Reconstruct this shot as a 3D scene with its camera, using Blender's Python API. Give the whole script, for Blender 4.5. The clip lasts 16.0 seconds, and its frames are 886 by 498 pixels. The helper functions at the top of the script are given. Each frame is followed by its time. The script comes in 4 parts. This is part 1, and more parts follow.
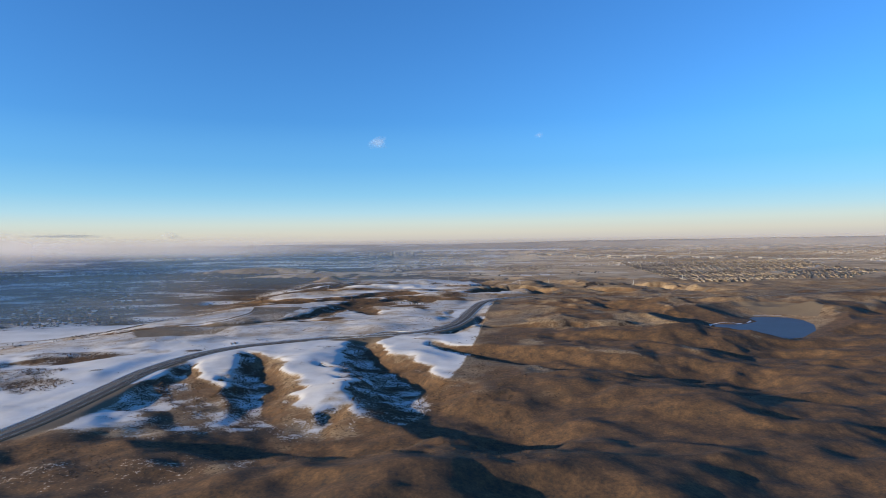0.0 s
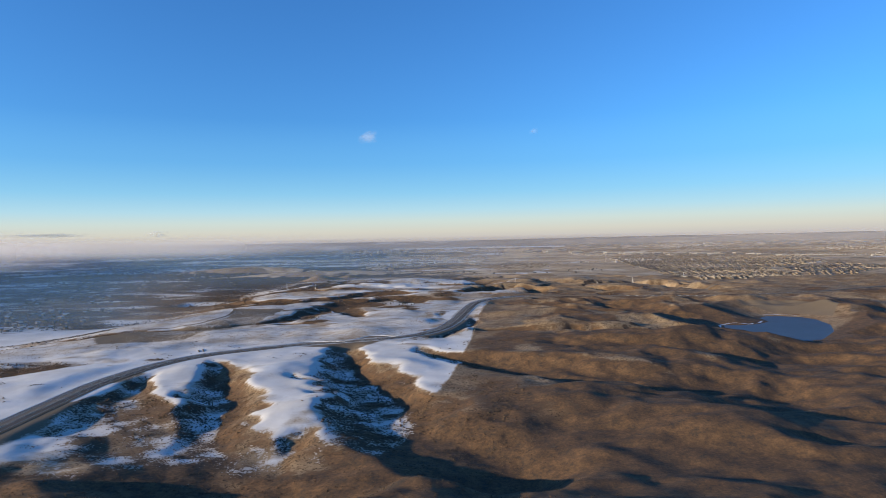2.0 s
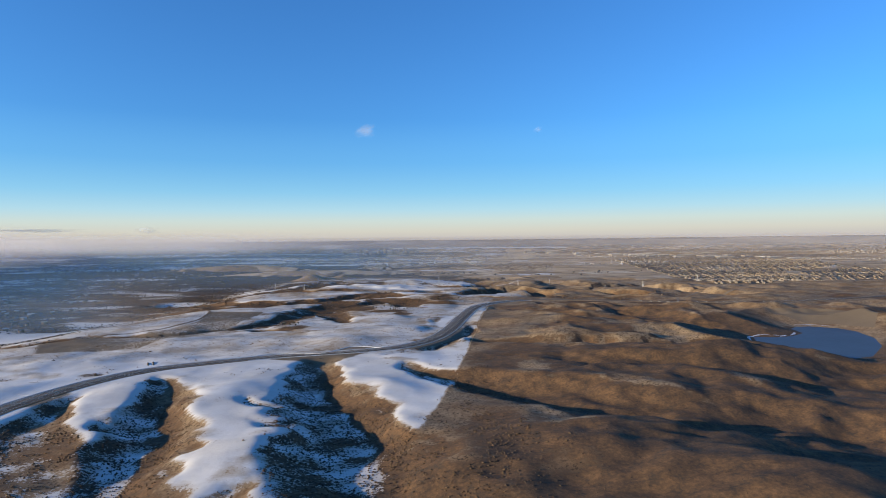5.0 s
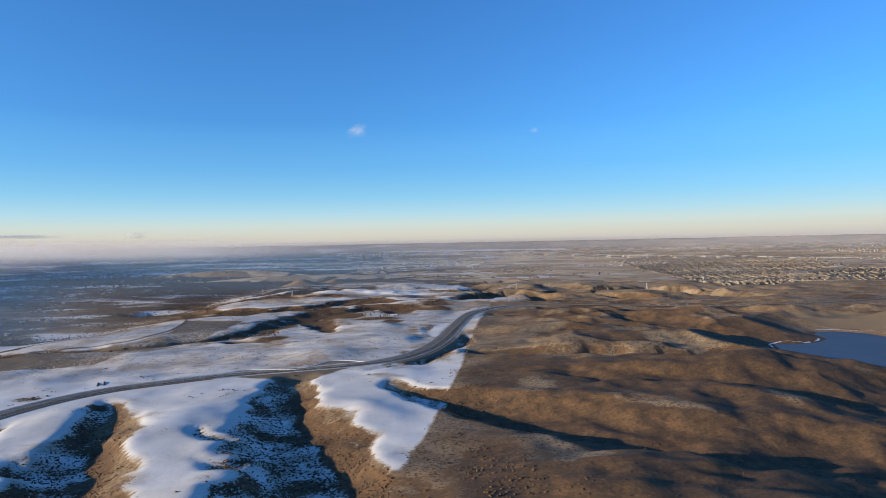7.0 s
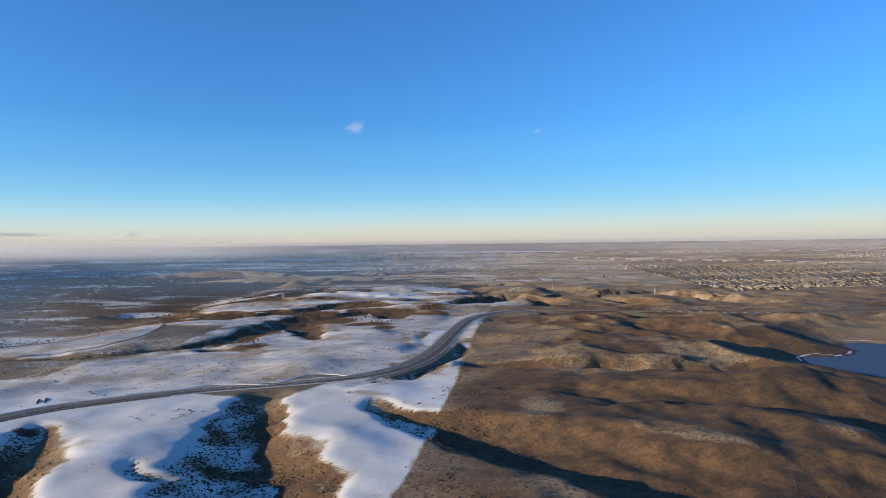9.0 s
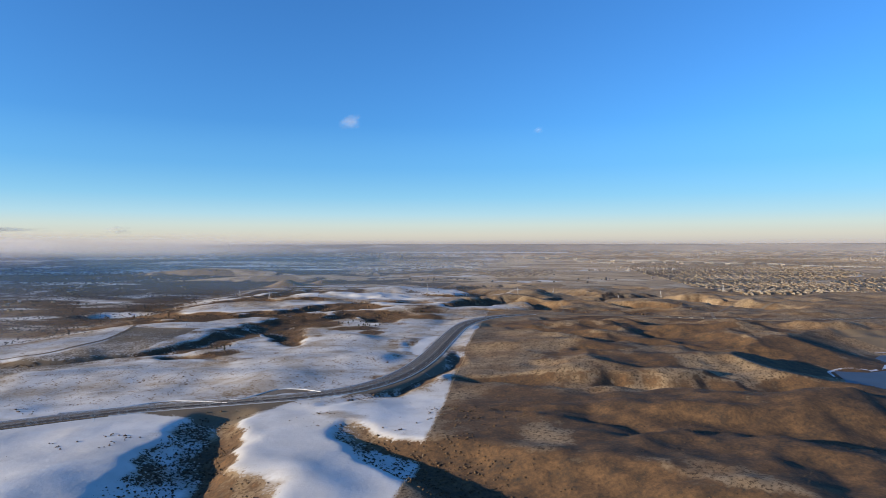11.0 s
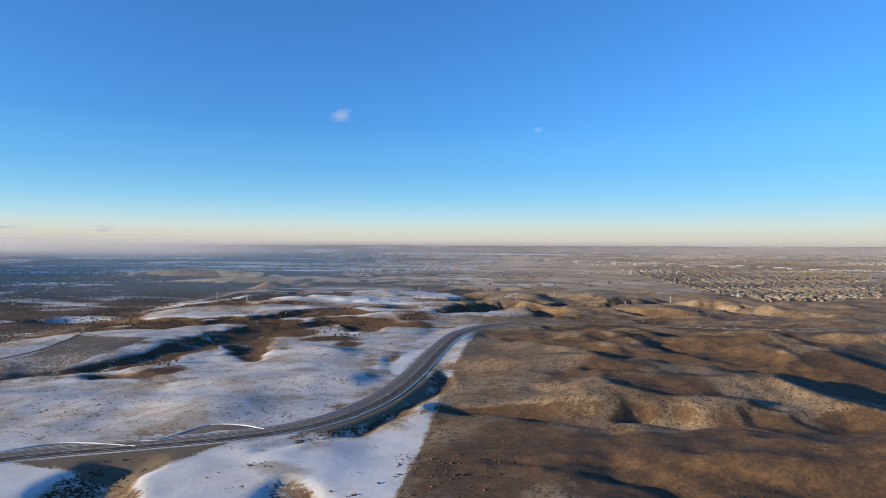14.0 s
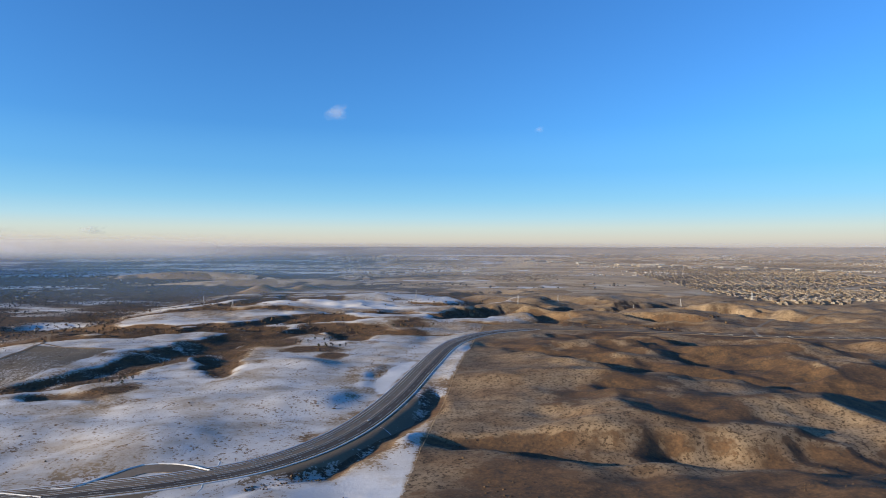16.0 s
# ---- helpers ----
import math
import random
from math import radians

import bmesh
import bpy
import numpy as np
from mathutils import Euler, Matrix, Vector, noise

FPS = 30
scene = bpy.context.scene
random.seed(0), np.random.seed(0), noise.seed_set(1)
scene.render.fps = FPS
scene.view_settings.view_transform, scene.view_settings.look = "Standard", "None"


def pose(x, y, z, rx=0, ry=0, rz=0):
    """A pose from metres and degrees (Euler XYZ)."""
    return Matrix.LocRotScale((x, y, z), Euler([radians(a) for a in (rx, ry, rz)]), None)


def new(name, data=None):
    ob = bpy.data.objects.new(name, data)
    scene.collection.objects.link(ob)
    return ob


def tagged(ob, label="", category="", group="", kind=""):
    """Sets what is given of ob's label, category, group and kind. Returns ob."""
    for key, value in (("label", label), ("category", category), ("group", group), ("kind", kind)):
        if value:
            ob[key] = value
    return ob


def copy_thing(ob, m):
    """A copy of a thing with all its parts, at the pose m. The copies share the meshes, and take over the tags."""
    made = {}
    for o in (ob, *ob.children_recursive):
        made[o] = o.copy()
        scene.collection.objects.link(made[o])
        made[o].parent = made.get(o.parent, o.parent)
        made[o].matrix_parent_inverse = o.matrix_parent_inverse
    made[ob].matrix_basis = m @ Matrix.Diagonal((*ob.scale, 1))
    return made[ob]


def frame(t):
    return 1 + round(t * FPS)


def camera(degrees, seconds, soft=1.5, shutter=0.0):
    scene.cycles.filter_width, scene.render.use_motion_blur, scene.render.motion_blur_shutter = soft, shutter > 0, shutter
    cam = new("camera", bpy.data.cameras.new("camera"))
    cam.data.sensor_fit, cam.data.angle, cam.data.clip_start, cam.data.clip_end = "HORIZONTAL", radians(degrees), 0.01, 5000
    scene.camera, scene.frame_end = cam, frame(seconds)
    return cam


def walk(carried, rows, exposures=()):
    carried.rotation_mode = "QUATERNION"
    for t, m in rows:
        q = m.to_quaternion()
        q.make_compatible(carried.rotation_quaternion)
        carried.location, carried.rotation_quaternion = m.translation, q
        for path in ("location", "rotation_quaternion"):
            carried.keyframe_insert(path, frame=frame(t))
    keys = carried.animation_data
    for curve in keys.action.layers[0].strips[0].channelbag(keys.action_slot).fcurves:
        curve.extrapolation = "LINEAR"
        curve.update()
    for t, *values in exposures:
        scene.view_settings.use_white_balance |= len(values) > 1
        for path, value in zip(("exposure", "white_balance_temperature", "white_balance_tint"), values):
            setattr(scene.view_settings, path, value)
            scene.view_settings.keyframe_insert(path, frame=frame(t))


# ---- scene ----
cam = camera(71.4, 16.0, soft=0.9)
METRES, EYE, TILT, LEAN, TURN = 400.0, 93.0, -0.55, 0.9, 0.0
ROWS = [
    (0.0, 0.0, 0.0, 0.0, 0.0, 0.0, -0.0),
    (0.5, 0.0031, 0.0305, 0.0005, -0.04, -0.06, 0.0),
    (1.0, 0.0063, 0.0618, -0.001, -0.17, -0.06, 0.16),
    (1.5, 0.0102, 0.0933, -0.0022, -0.31, -0.12, 0.27),
    (2.0, 0.0139, 0.1246, -0.0028, -0.46, -0.19, 0.31),
    (2.5, 0.018, 0.1548, -0.0025, -0.45, -0.22, 0.3),
    (3.0, 0.0216, 0.1851, -0.0029, -0.42, -0.22, 0.25),
    (3.5, 0.0251, 0.2159, -0.0038, -0.35, -0.21, 0.13),
    (4.0, 0.0283, 0.2465, -0.0044, -0.23, -0.21, -0.28),
    (6.5, 0.0431, 0.4062, -0.008, -0.49, -0.04, -0.04),
    (7.0, 0.047, 0.4377, -0.0087, -0.49, 0.09, 0.25),
    (7.5, 0.0508, 0.4688, -0.0092, -0.43, 0.13, 0.2),
    (8.0, 0.0545, 0.4995, -0.0096, -0.34, 0.23, 0.1),
    (8.5, 0.0581, 0.5298, -0.01, -0.31, 0.23, -0.02),
    (9.0, 0.062, 0.56, -0.0104, -0.3, 0.24, -0.18),
    (11.5, 0.0788, 0.7183, -0.0139, -0.42, 0.26, -0.91),
    (12.0, 0.0833, 0.7481, -0.0145, -0.41, 0.28, -0.99),
    (12.5, 0.0872, 0.7794, -0.0148, -0.44, 0.35, -0.91),
    (13.0, 0.0893, 0.8122, -0.0146, -0.57, 0.49, -0.56),
    (13.5, 0.0927, 0.8422, -0.0151, -0.51, 0.47, -0.81),
    (14.0, 0.0973, 0.8721, -0.0163, -0.53, 0.4, -1.14),
    (14.5, 0.1016, 0.9022, -0.0169, -0.56, 0.4, -1.27),
    (15.0, 0.1052, 0.9327, -0.0164, -0.54, 0.49, -1.39),
    (15.5, 0.1085, 0.9628, -0.0166, -0.44, 0.54, -1.3),
    (16.0, 0.1118, 0.9933, -0.0169, -0.41, 0.56, -1.0),
]
walk(cam, [(t, pose(0, 0, EYE, TILT, LEAN, TURN) @ pose(METRES * x, METRES * y, METRES * z, 90 + pitch, roll, yaw)) for t, x, y, z, yaw, pitch, roll in ROWS])

# ---- light ----
SUN_AZ, SUN_EL = -112.0, 10.6      # degrees clockwise from +y, degrees up
az, el = radians(SUN_AZ), radians(SUN_EL)
SUN_WAY = Vector((math.sin(az) * math.cos(el), math.cos(az) * math.cos(el), math.sin(el)))
world = bpy.data.worlds.new("winter_sky")
scene.world = world
world.use_nodes = True
wn = world.node_tree
sky = wn.nodes.new("ShaderNodeTexSky")
sky.sky_type = "NISHITA"
sky.sun_disc = False
sky.sun_elevation, sky.sun_rotation = el, az % (2 * math.pi)
sky.air_density, sky.dust_density, sky.ozone_density = 1.0, 0.6, 2.0
wn.nodes["Background"].inputs["Strength"].default_value = 0.066
tint = wn.nodes.new("ShaderNodeMix")           # a crisp, strongly blue winter sky
tint.data_type, tint.blend_type = "RGBA", "MULTIPLY"
tint.inputs[0].default_value = 1.0
tint.inputs[7].default_value = (0.46, 1.10, 1.95, 1)
wn.links.new(sky.outputs[0], tint.inputs[6])
way = wn.nodes.new("ShaderNodeTexCoord")
split = wn.nodes.new("ShaderNodeSeparateXYZ")
wn.links.new(way.outputs["Generated"], split.inputs[0])
veil = wn.nodes.new("ShaderNodeValToRGB")      # how far the lowest degrees are whitened by haze
air = wn.nodes.new("ShaderNodeValToRGB")       # and the haze's colour, cream at the horizon and pale blue above
for r, stops in ((veil, ((0.0, (0.96, 0.96, 0.96)), (0.05, (0.88, 0.88, 0.88)), (0.09, (0.6, 0.6, 0.6)), (0.19, (0, 0, 0)))),
                 (air, ((0.004, (0.60, 0.55, 0.52)), (0.017, (0.71, 0.675, 0.58)), (0.033, (0.67, 0.76, 0.71)), (0.05, (0.50, 0.75, 0.86)), (0.078, (0.335, 0.67, 0.93)), (0.125, (0.2, 0.53, 0.93))))):
    while len(r.color_ramp.elements) < len(stops):
        r.color_ramp.elements.new(0.5)
    for e, (at, col) in zip(r.color_ramp.elements, stops):
        e.position, e.color = at, (*col, 1)
    wn.links.new(split.outputs["Z"], r.inputs[0])
lift = wn.nodes.new("ShaderNodeVectorMath")
lift.operation = "SCALE"
lift.inputs["Scale"].default_value = 7.9
wn.links.new(air.outputs[0], lift.inputs[0])
haze = wn.nodes.new("ShaderNodeMix")
haze.data_type = "RGBA"
wn.links.new(veil.outputs[0], haze.inputs[0])
wn.links.new(tint.outputs[2], haze.inputs[6])
wn.links.new(lift.outputs[0], haze.inputs[7])
wn.links.new(haze.outputs[2], wn.nodes["Background"].inputs[0])
sun_data = bpy.data.lights.new("sun", "SUN")
sun_data.energy, sun_data.angle, sun_data.color = 4.3, radians(0.5), (1.0, 0.83, 0.575)
sun = new("sun", sun_data)
sun.matrix_world = Matrix.Translation((-300, -100, 300)) @ SUN_WAY.to_track_quat("Z", "Y").to_matrix().to_4x4()
scene.view_settings.exposure = 0.93


# ---- noise and plan helpers ----
TABLE = np.random.RandomState(7).rand(256, 256) * 2 - 1


def vnoise(x, y):
    """Smooth value noise in -1..1, one cell per unit."""
    x, y = np.asarray(x, float), np.asarray(y, float)
    xi, yi = np.floor(x).astype(int), np.floor(y).astype(int)
    fx, fy = x - xi, y - yi
    fx, fy = fx * fx * fx * (fx * (fx * 6 - 15) + 10), fy * fy * fy * (fy * (fy * 6 - 15) + 10)
    a, b = TABLE[xi & 255, yi & 255], TABLE[(xi + 1) & 255, yi & 255]
    c, d = TABLE[xi & 255, (yi + 1) & 255], TABLE[(xi + 1) & 255, (yi + 1) & 255]
    return (a * (1 - fx) + b * fx) * (1 - fy) + (c * (1 - fx) + d * fx) * fy


def fbm(x, y, cell, octaves=4, gain=0.5, seed=0):
    total, amp, norm = 0.0, 1.0, 0.0
    for k in range(octaves):
        total = total + amp * vnoise(x / cell + 17.3 * k + 31.7 * seed, y / cell - 11.9 * k + 53.1 * seed)
        norm += amp
        amp *= gain
        cell *= 0.48
    return total / norm


def smooth(a, b, v):
    u = np.clip((np.asarray(v, float) - a) / (b - a), 0, 1)
    return u * u * (3 - 2 * u)


def nearest(x, y, line):
    """Distance from points to a polyline, side (left positive), and the line's further columns there."""
    line = np.asarray(line, float)
    x, y = np.asarray(x, float), np.asarray(y, float)
    best, side = np.full(x.shape, 1e9), np.ones(x.shape)
    extra = np.zeros(x.shape + (line.shape[1] - 2,))
    for p, q in zip(line[:-1], line[1:]):
        dx, dy = q[0] - p[0], q[1] - p[1]
        u = np.clip(((x - p[0]) * dx + (y - p[1]) * dy) / (dx * dx + dy * dy), 0, 1)
        d = np.hypot(x - p[0] - u * dx, y - p[1] - u * dy)
        closer = d < best
        best = np.where(closer, d, best)
        side = np.where(closer, np.sign(dx * (y - p[1]) - dy * (x - p[0])), side)
        if extra.shape[-1]:
            extra = np.where(closer[..., None], p[2:] + u[..., None] * (q[2:] - p[2:]), extra)
    return best, side, extra


def inside(x, y, poly):
    """Signed distance to a polygon, positive inside."""
    d, _, _ = nearest(x, y, list(poly) + [poly[0]])
    odd = np.zeros(np.shape(x), bool)
    for (ax, ay), (bx, by) in zip(poly, poly[1:] + poly[:1]):
        if ay != by:
            odd ^= ((ay > y) != (by > y)) & (x < (bx - ax) * (y - ay) / (by - ay) + ax)
    return np.where(odd, d, -d)


def spline(points, step=4.0):
    """A Catmull-Rom curve through plan points, sampled about every step metres."""
    p = np.asarray(points, float)
    p = np.vstack([2 * p[0] - p[1], p, 2 * p[-1] - p[-2]])
    out = []
    for a, b, c, d in zip(p[:-3], p[1:-2], p[2:-1], p[3:]):
        n = max(2, int(np.hypot(*(c - b)[:2]) / step))
        for t in np.arange(n) / n:
            out.append(0.5 * (2 * b + (c - a) * t + (2 * a - 5 * b + 4 * c - d) * t * t + (3 * b - a - 3 * c + d) * t ** 3))
    out.append(p[-2])
    return np.array(out)


# ---- the plan ----
HIGHWAY = spline([(-236, 120), (-222, 230), (-211, 310), (-213, 391), (-214, 445), (-203, 500), (-182, 537), (-150, 560), (-114, 579), (-74, 592),
                  (-40, 604), (-14, 622), (6, 657), (21, 714), (35, 798), (50, 880), (66, 926), (92, 964), (136, 990), (180, 985), (227, 976),
                  (290, 955), (344, 938), (430, 930), (560, 960), (760, 1040)])
FENCE = [(-40, 240), (-8, 350), (11, 436), (23, 517), (32, 580), (45, 690), (63, 838), (91, 1023), (120, 1150), (160, 1400)]
# gullies: x, y, depth, half width
GULLIES = []
GULLIES += [
    [(-168, 520, 2, 6), (-150, 492, 8, 14), (-136, 450, 14, 20), (-123, 404, 16, 24), (-106, 335, 12, 30), (-82, 290, 10, 34), (-30, 262, 10, 38)],
    [(-74, 588, 5, 12), (-68, 515, 14, 20), (-52, 470, 17, 28), (-30, 398, 18, 36), (-8, 335, 17, 42), (30, 290, 15, 45)],
    [(-14, 548, 3, 7), (6, 522, 10, 14), (30, 502, 14, 22), (58, 478, 15, 30), (120, 440, 15, 36), (200, 410, 14, 40)],
    [(-92, 456, 2, 5), (-70, 447, 6, 9), (-48, 435, 10, 14), (-36, 420, 12, 16)],
]
GULLIES += [
    [(-80, 420, 1, 4), (-64, 412, 5, 9), (-42, 402, 9, 12)],
    [(-194, 466, 2, 8), (-187, 440, 8, 13), (-176, 405, 8, 24), (-150, 360, 9, 30), (-106, 325, 10, 34)],
    [(-192, 405, 6, 18), (-168, 372, 8, 38), (-140, 338, 9, 48), (-98, 310, 10, 50), (-55, 280, 10, 52)],
    [(-58, 345, 2, 6), (-62, 330, 8, 10), (-60, 300, 10, 14), (-52, 270, 12, 20)],
    [(-330, 478, 8, 30), (-285, 500, 5, 22), (-258, 520, 2, 10)],
]
GULLIES += [
    [(36, 640, 2, 8), (70, 640, 8, 14), (110, 628, 11, 20), (170, 620, 12, 26), (240, 615, 13, 34), (300, 610, 13, 40)],
    [(84, 905, 1, 8), (120, 850, 7, 18), (170, 800, 10, 24), (240, 765, 12, 28), (300, 720, 13, 36), (350, 690, 13, 40)],
    [(150, 950, 3, 10), (190, 900, 9, 18), (230, 840, 11, 22), (262, 780, 12, 26)],
    [(60, 570, 2, 8), (100, 560, 7, 12), (150, 540, 10, 18), (220, 520, 12, 30)],
    [(-165, 718, 5, 12), (-142, 722, 3, 10), (-118, 706, 1, 6)],
]
GULLIES += [
    [(-24, 586, 2, 9), (6, 620, 6, 14), (22, 654, 8, 16), (37, 690, 7, 14), (39, 742, 2, 9)],
    [(13, 720, 1, 7), (11, 748, 2.6, 11), (16, 786, 2.6, 11), (27, 820, 1, 7)],
    [(-420, 640, 9, 30), (-300, 690, 6, 16), (-240, 706, 6, 16), (-184, 738, 8, 18), (-160, 768, 9, 22), (-156, 820, 9, 26), (-148, 868, 10, 30), (-138, 905, 11, 34), (-124, 935, 9, 30)],
    [(-140, 890, 9, 26), (-116, 850, 9, 22), (-100, 805, 7, 16), (-86, 772, 3, 9)],
]
GULLIES += [
    [(-124, 935, 9, 26), (-97, 955, 9, 24), (-64, 1005, 11, 36), (-38, 985, 13, 48), (-10, 966, 5, 24)],
    [(-36, 985, 11, 36), (-28, 930, 6, 24), (-20, 905, 1, 10)],
    [(-330, 940, 10, 30), (-250, 957, 10, 22), (-208, 977, 9, 20), (-158, 1021, 9, 24), (-116, 1082, 9, 26), (-60, 1125, 8, 24), (0, 1150, 7, 20)],
    [(-420, 1110, 12, 46), (-353, 1128, 11, 42), (-292, 1175, 11, 46), (-254, 1250, 10, 50), (-222, 1305, 10, 46), (-165, 1300, 9, 34), (-100, 1275, 8, 26)],
]
GULLIES += [
    [(40, 1075, 5, 22), (78, 1118, 14, 46), (104, 1165, 15, 54), (140, 1204, 13, 40), (185, 1215, 9, 24)],
    [(-190, 1430, 10, 34), (-126, 1445, 10, 34), (-60, 1400, 7, 24)],
    [(20, 1470, 9, 36), (80, 1400, 11, 44), (122, 1335, 12, 44), (66, 1250, 8, 30)],
    [(200, 1425, 3, 18), (223, 1402, 9, 34), (242, 1359, 10, 38), (262, 1318, 9, 34), (285, 1290, 4, 22)],
    [(195, 1130, 4, 20), (223, 1152, 12, 42), (252, 1182, 14, 50), (288, 1205, 14, 54), (332, 1234, 13, 52), (372, 1262, 11, 46), (400, 1300, 4, 28)],
]
GULLIES += [
    [(262, 1098, 5, 16), (280, 1080, 14, 26), (294, 1066, 15, 28), (312, 1050, 10, 22)],
    [(372, 1200, 6, 20), (391, 1177, 15, 40), (407, 1150, 16, 44), (418, 1112, 16, 44), (428, 1080, 12, 34), (480, 1060, 6, 24)],
    [(335, 1475, 3, 24), (365, 1465, 9, 40), (400, 1450, 9, 42), (430, 1400, 4, 28)],
    [(60, 1470, 6, 30), (121, 1528, 12, 44), (180, 1560, 10, 40)],
    [(216, 985, 2, 10), (226, 960, 9, 18), (234, 935, 10, 20), (246, 895, 10, 20)],
    [(296, 985, 2, 10), (305, 962, 8, 20), (318, 930, 9, 22)],
]
# single hills: x, y, height, half length, half width, degrees the long side turns from +x
HILLS = []
HILLS += [
    (80, 1130, 5, 50, 30, 60),
    (-215, 1110, 5, 110, 28, 12),
    (-90, 1085, 5, 80, 24, 5),
    (-10, 1370, 4, 100, 34, 15),
    (20, 1060, 4, 60, 26, 10),
    (-400, 1720, 12, 200, 50, 8),
    (-640, 1960, 14, 230, 60, 5),
    (-250, 1790, 12, 160, 50, 10),
    (300, 835, 7, 80, 36, 65),
    (215, 900, 6, 50, 28, 60),
    (250, 690, 6, 90, 30, 10),
    (150, 700, 5, 70, 28, 0),
    (120, 760, 5, 70, 22, 0),
    (130, 590, 5, 70, 26, -5),
    (210, 570, 6, 70, 30, 0),
    (410, 900, 8, 90, 36, 60),
]
HILLS += [
    (31, 642, 3, 12, 14, 20),
    (-160, 245, 1.5, 90, 30, 10),
    (-60, 215, 2, 70, 30, 20),
    (-270, 240, 1.5, 70, 34, 0),
    (60, 225, 6, 80, 40, 10),
    (150, 350, 8, 80, 40, -10),
    (-255, 560, 3, 60, 18, 40),
    (-150, 650, 3.2, 80, 22, 12),
    (-60, 700, 2.8, 70, 22, 5),
    (-40, 800, 2.6, 60, 20, 0),
    (-210, 660, 3, 60, 14, 35),
    (-110, 470, 2.4, 26, 22, 60),
    (-60, 380, 2.2, 26, 20, 0),
    (-170, 480, 2.4, 24, 18, 60),
    (-20, 490, 2.2, 26, 16, 120),
    (178, 1292, 6, 62, 27, 108),
]
HILLS += [
    (208, 1150, 4, 58, 28, 104),
    (305, 1275, 5, 80, 30, 106),
    (318, 1075, 4, 60, 30, 100),
    (420, 1190, 4, 80, 34, 105),
    (150, 1130, 4, 40, 22, 95),
    (-285, 1545, 13, 34, 30, 80),
    (-218, 1600, 9, 30, 24, 70),
    (-520, 1960, 12, 220, 40, 4),
    (-60, 1345, 4.5, 120, 26, 6),
    (-150, 1240, 4, 100, 22, 10),
    (-62, 642, 3.6, 44, 26, 20),
    (-120, 1420, 4, 130, 26, 8),
]
LAKE = [(291, 673), (300, 690), (312, 722), (336, 716), (352, 722), (370, 737), (376, 768), (392, 784), (410, 784), (432, 768), (436, 742), (425, 700), (400, 655), (360, 610), (336, 600), (324, 618), (320, 640), (312, 656)]
FIELD = [(-330, 650), (-262, 722), (-246, 785), (-268, 880), (-192, 858), (-204, 712), (-232, 625), (-300, 600)]
RIVER = [(-700, 700), (-560, 770), (-470, 806), (-405, 815), (-366, 862), (-378, 850), (-400, 776), (-440, 690), (-520, 650)]
# first outline: a grassy hollow by the highway, its shade put into darker earth
BARE = [[(-28, 592), (-8, 620), (12, 656), (27, 700), (30, 745), (36, 704), (33, 674), (22, 652), (8, 622)],
        [(-208, 280), (-205, 340), (-206, 400), (-197, 396), (-190, 350), (-192, 290)],
        [(-116, 570), (-76, 586), (-40, 598), (-44, 590), (-64, 560), (-80, 560)],
        [(-214, 440), (-206, 486), (-196, 470), (-200, 446)],
        [(388, 842), (456, 838), (490, 792), (452, 745), (438, 776), (410, 794)]]
LAKE_Z = -6.5
HOLLOW = [(13, 722), (8, 740), (9, 765), (15, 796), (26, 820), (31, 818), (26, 790), (19, 752), (17, 726)]


def ravines(x, y):
    """Long narrow draws that cross the northern plateau from east to west, 0 to 1."""
    wx, wy = x + 30 * fbm(x, y, 120, 3, seed=62), y + 18 * fbm(x, y, 70, 3, seed=63)
    line = 1 - np.abs(fbm(0.42 * wx + 0.12 * wy, 1.25 * wy, 105, 3, seed=61)) * 3.2
    return smooth(0.45, 0.95, line) * smooth(880, 980, y) * smooth(1800, 1550, y) * smooth(-430, -340, x) * smooth(360, 200, x)


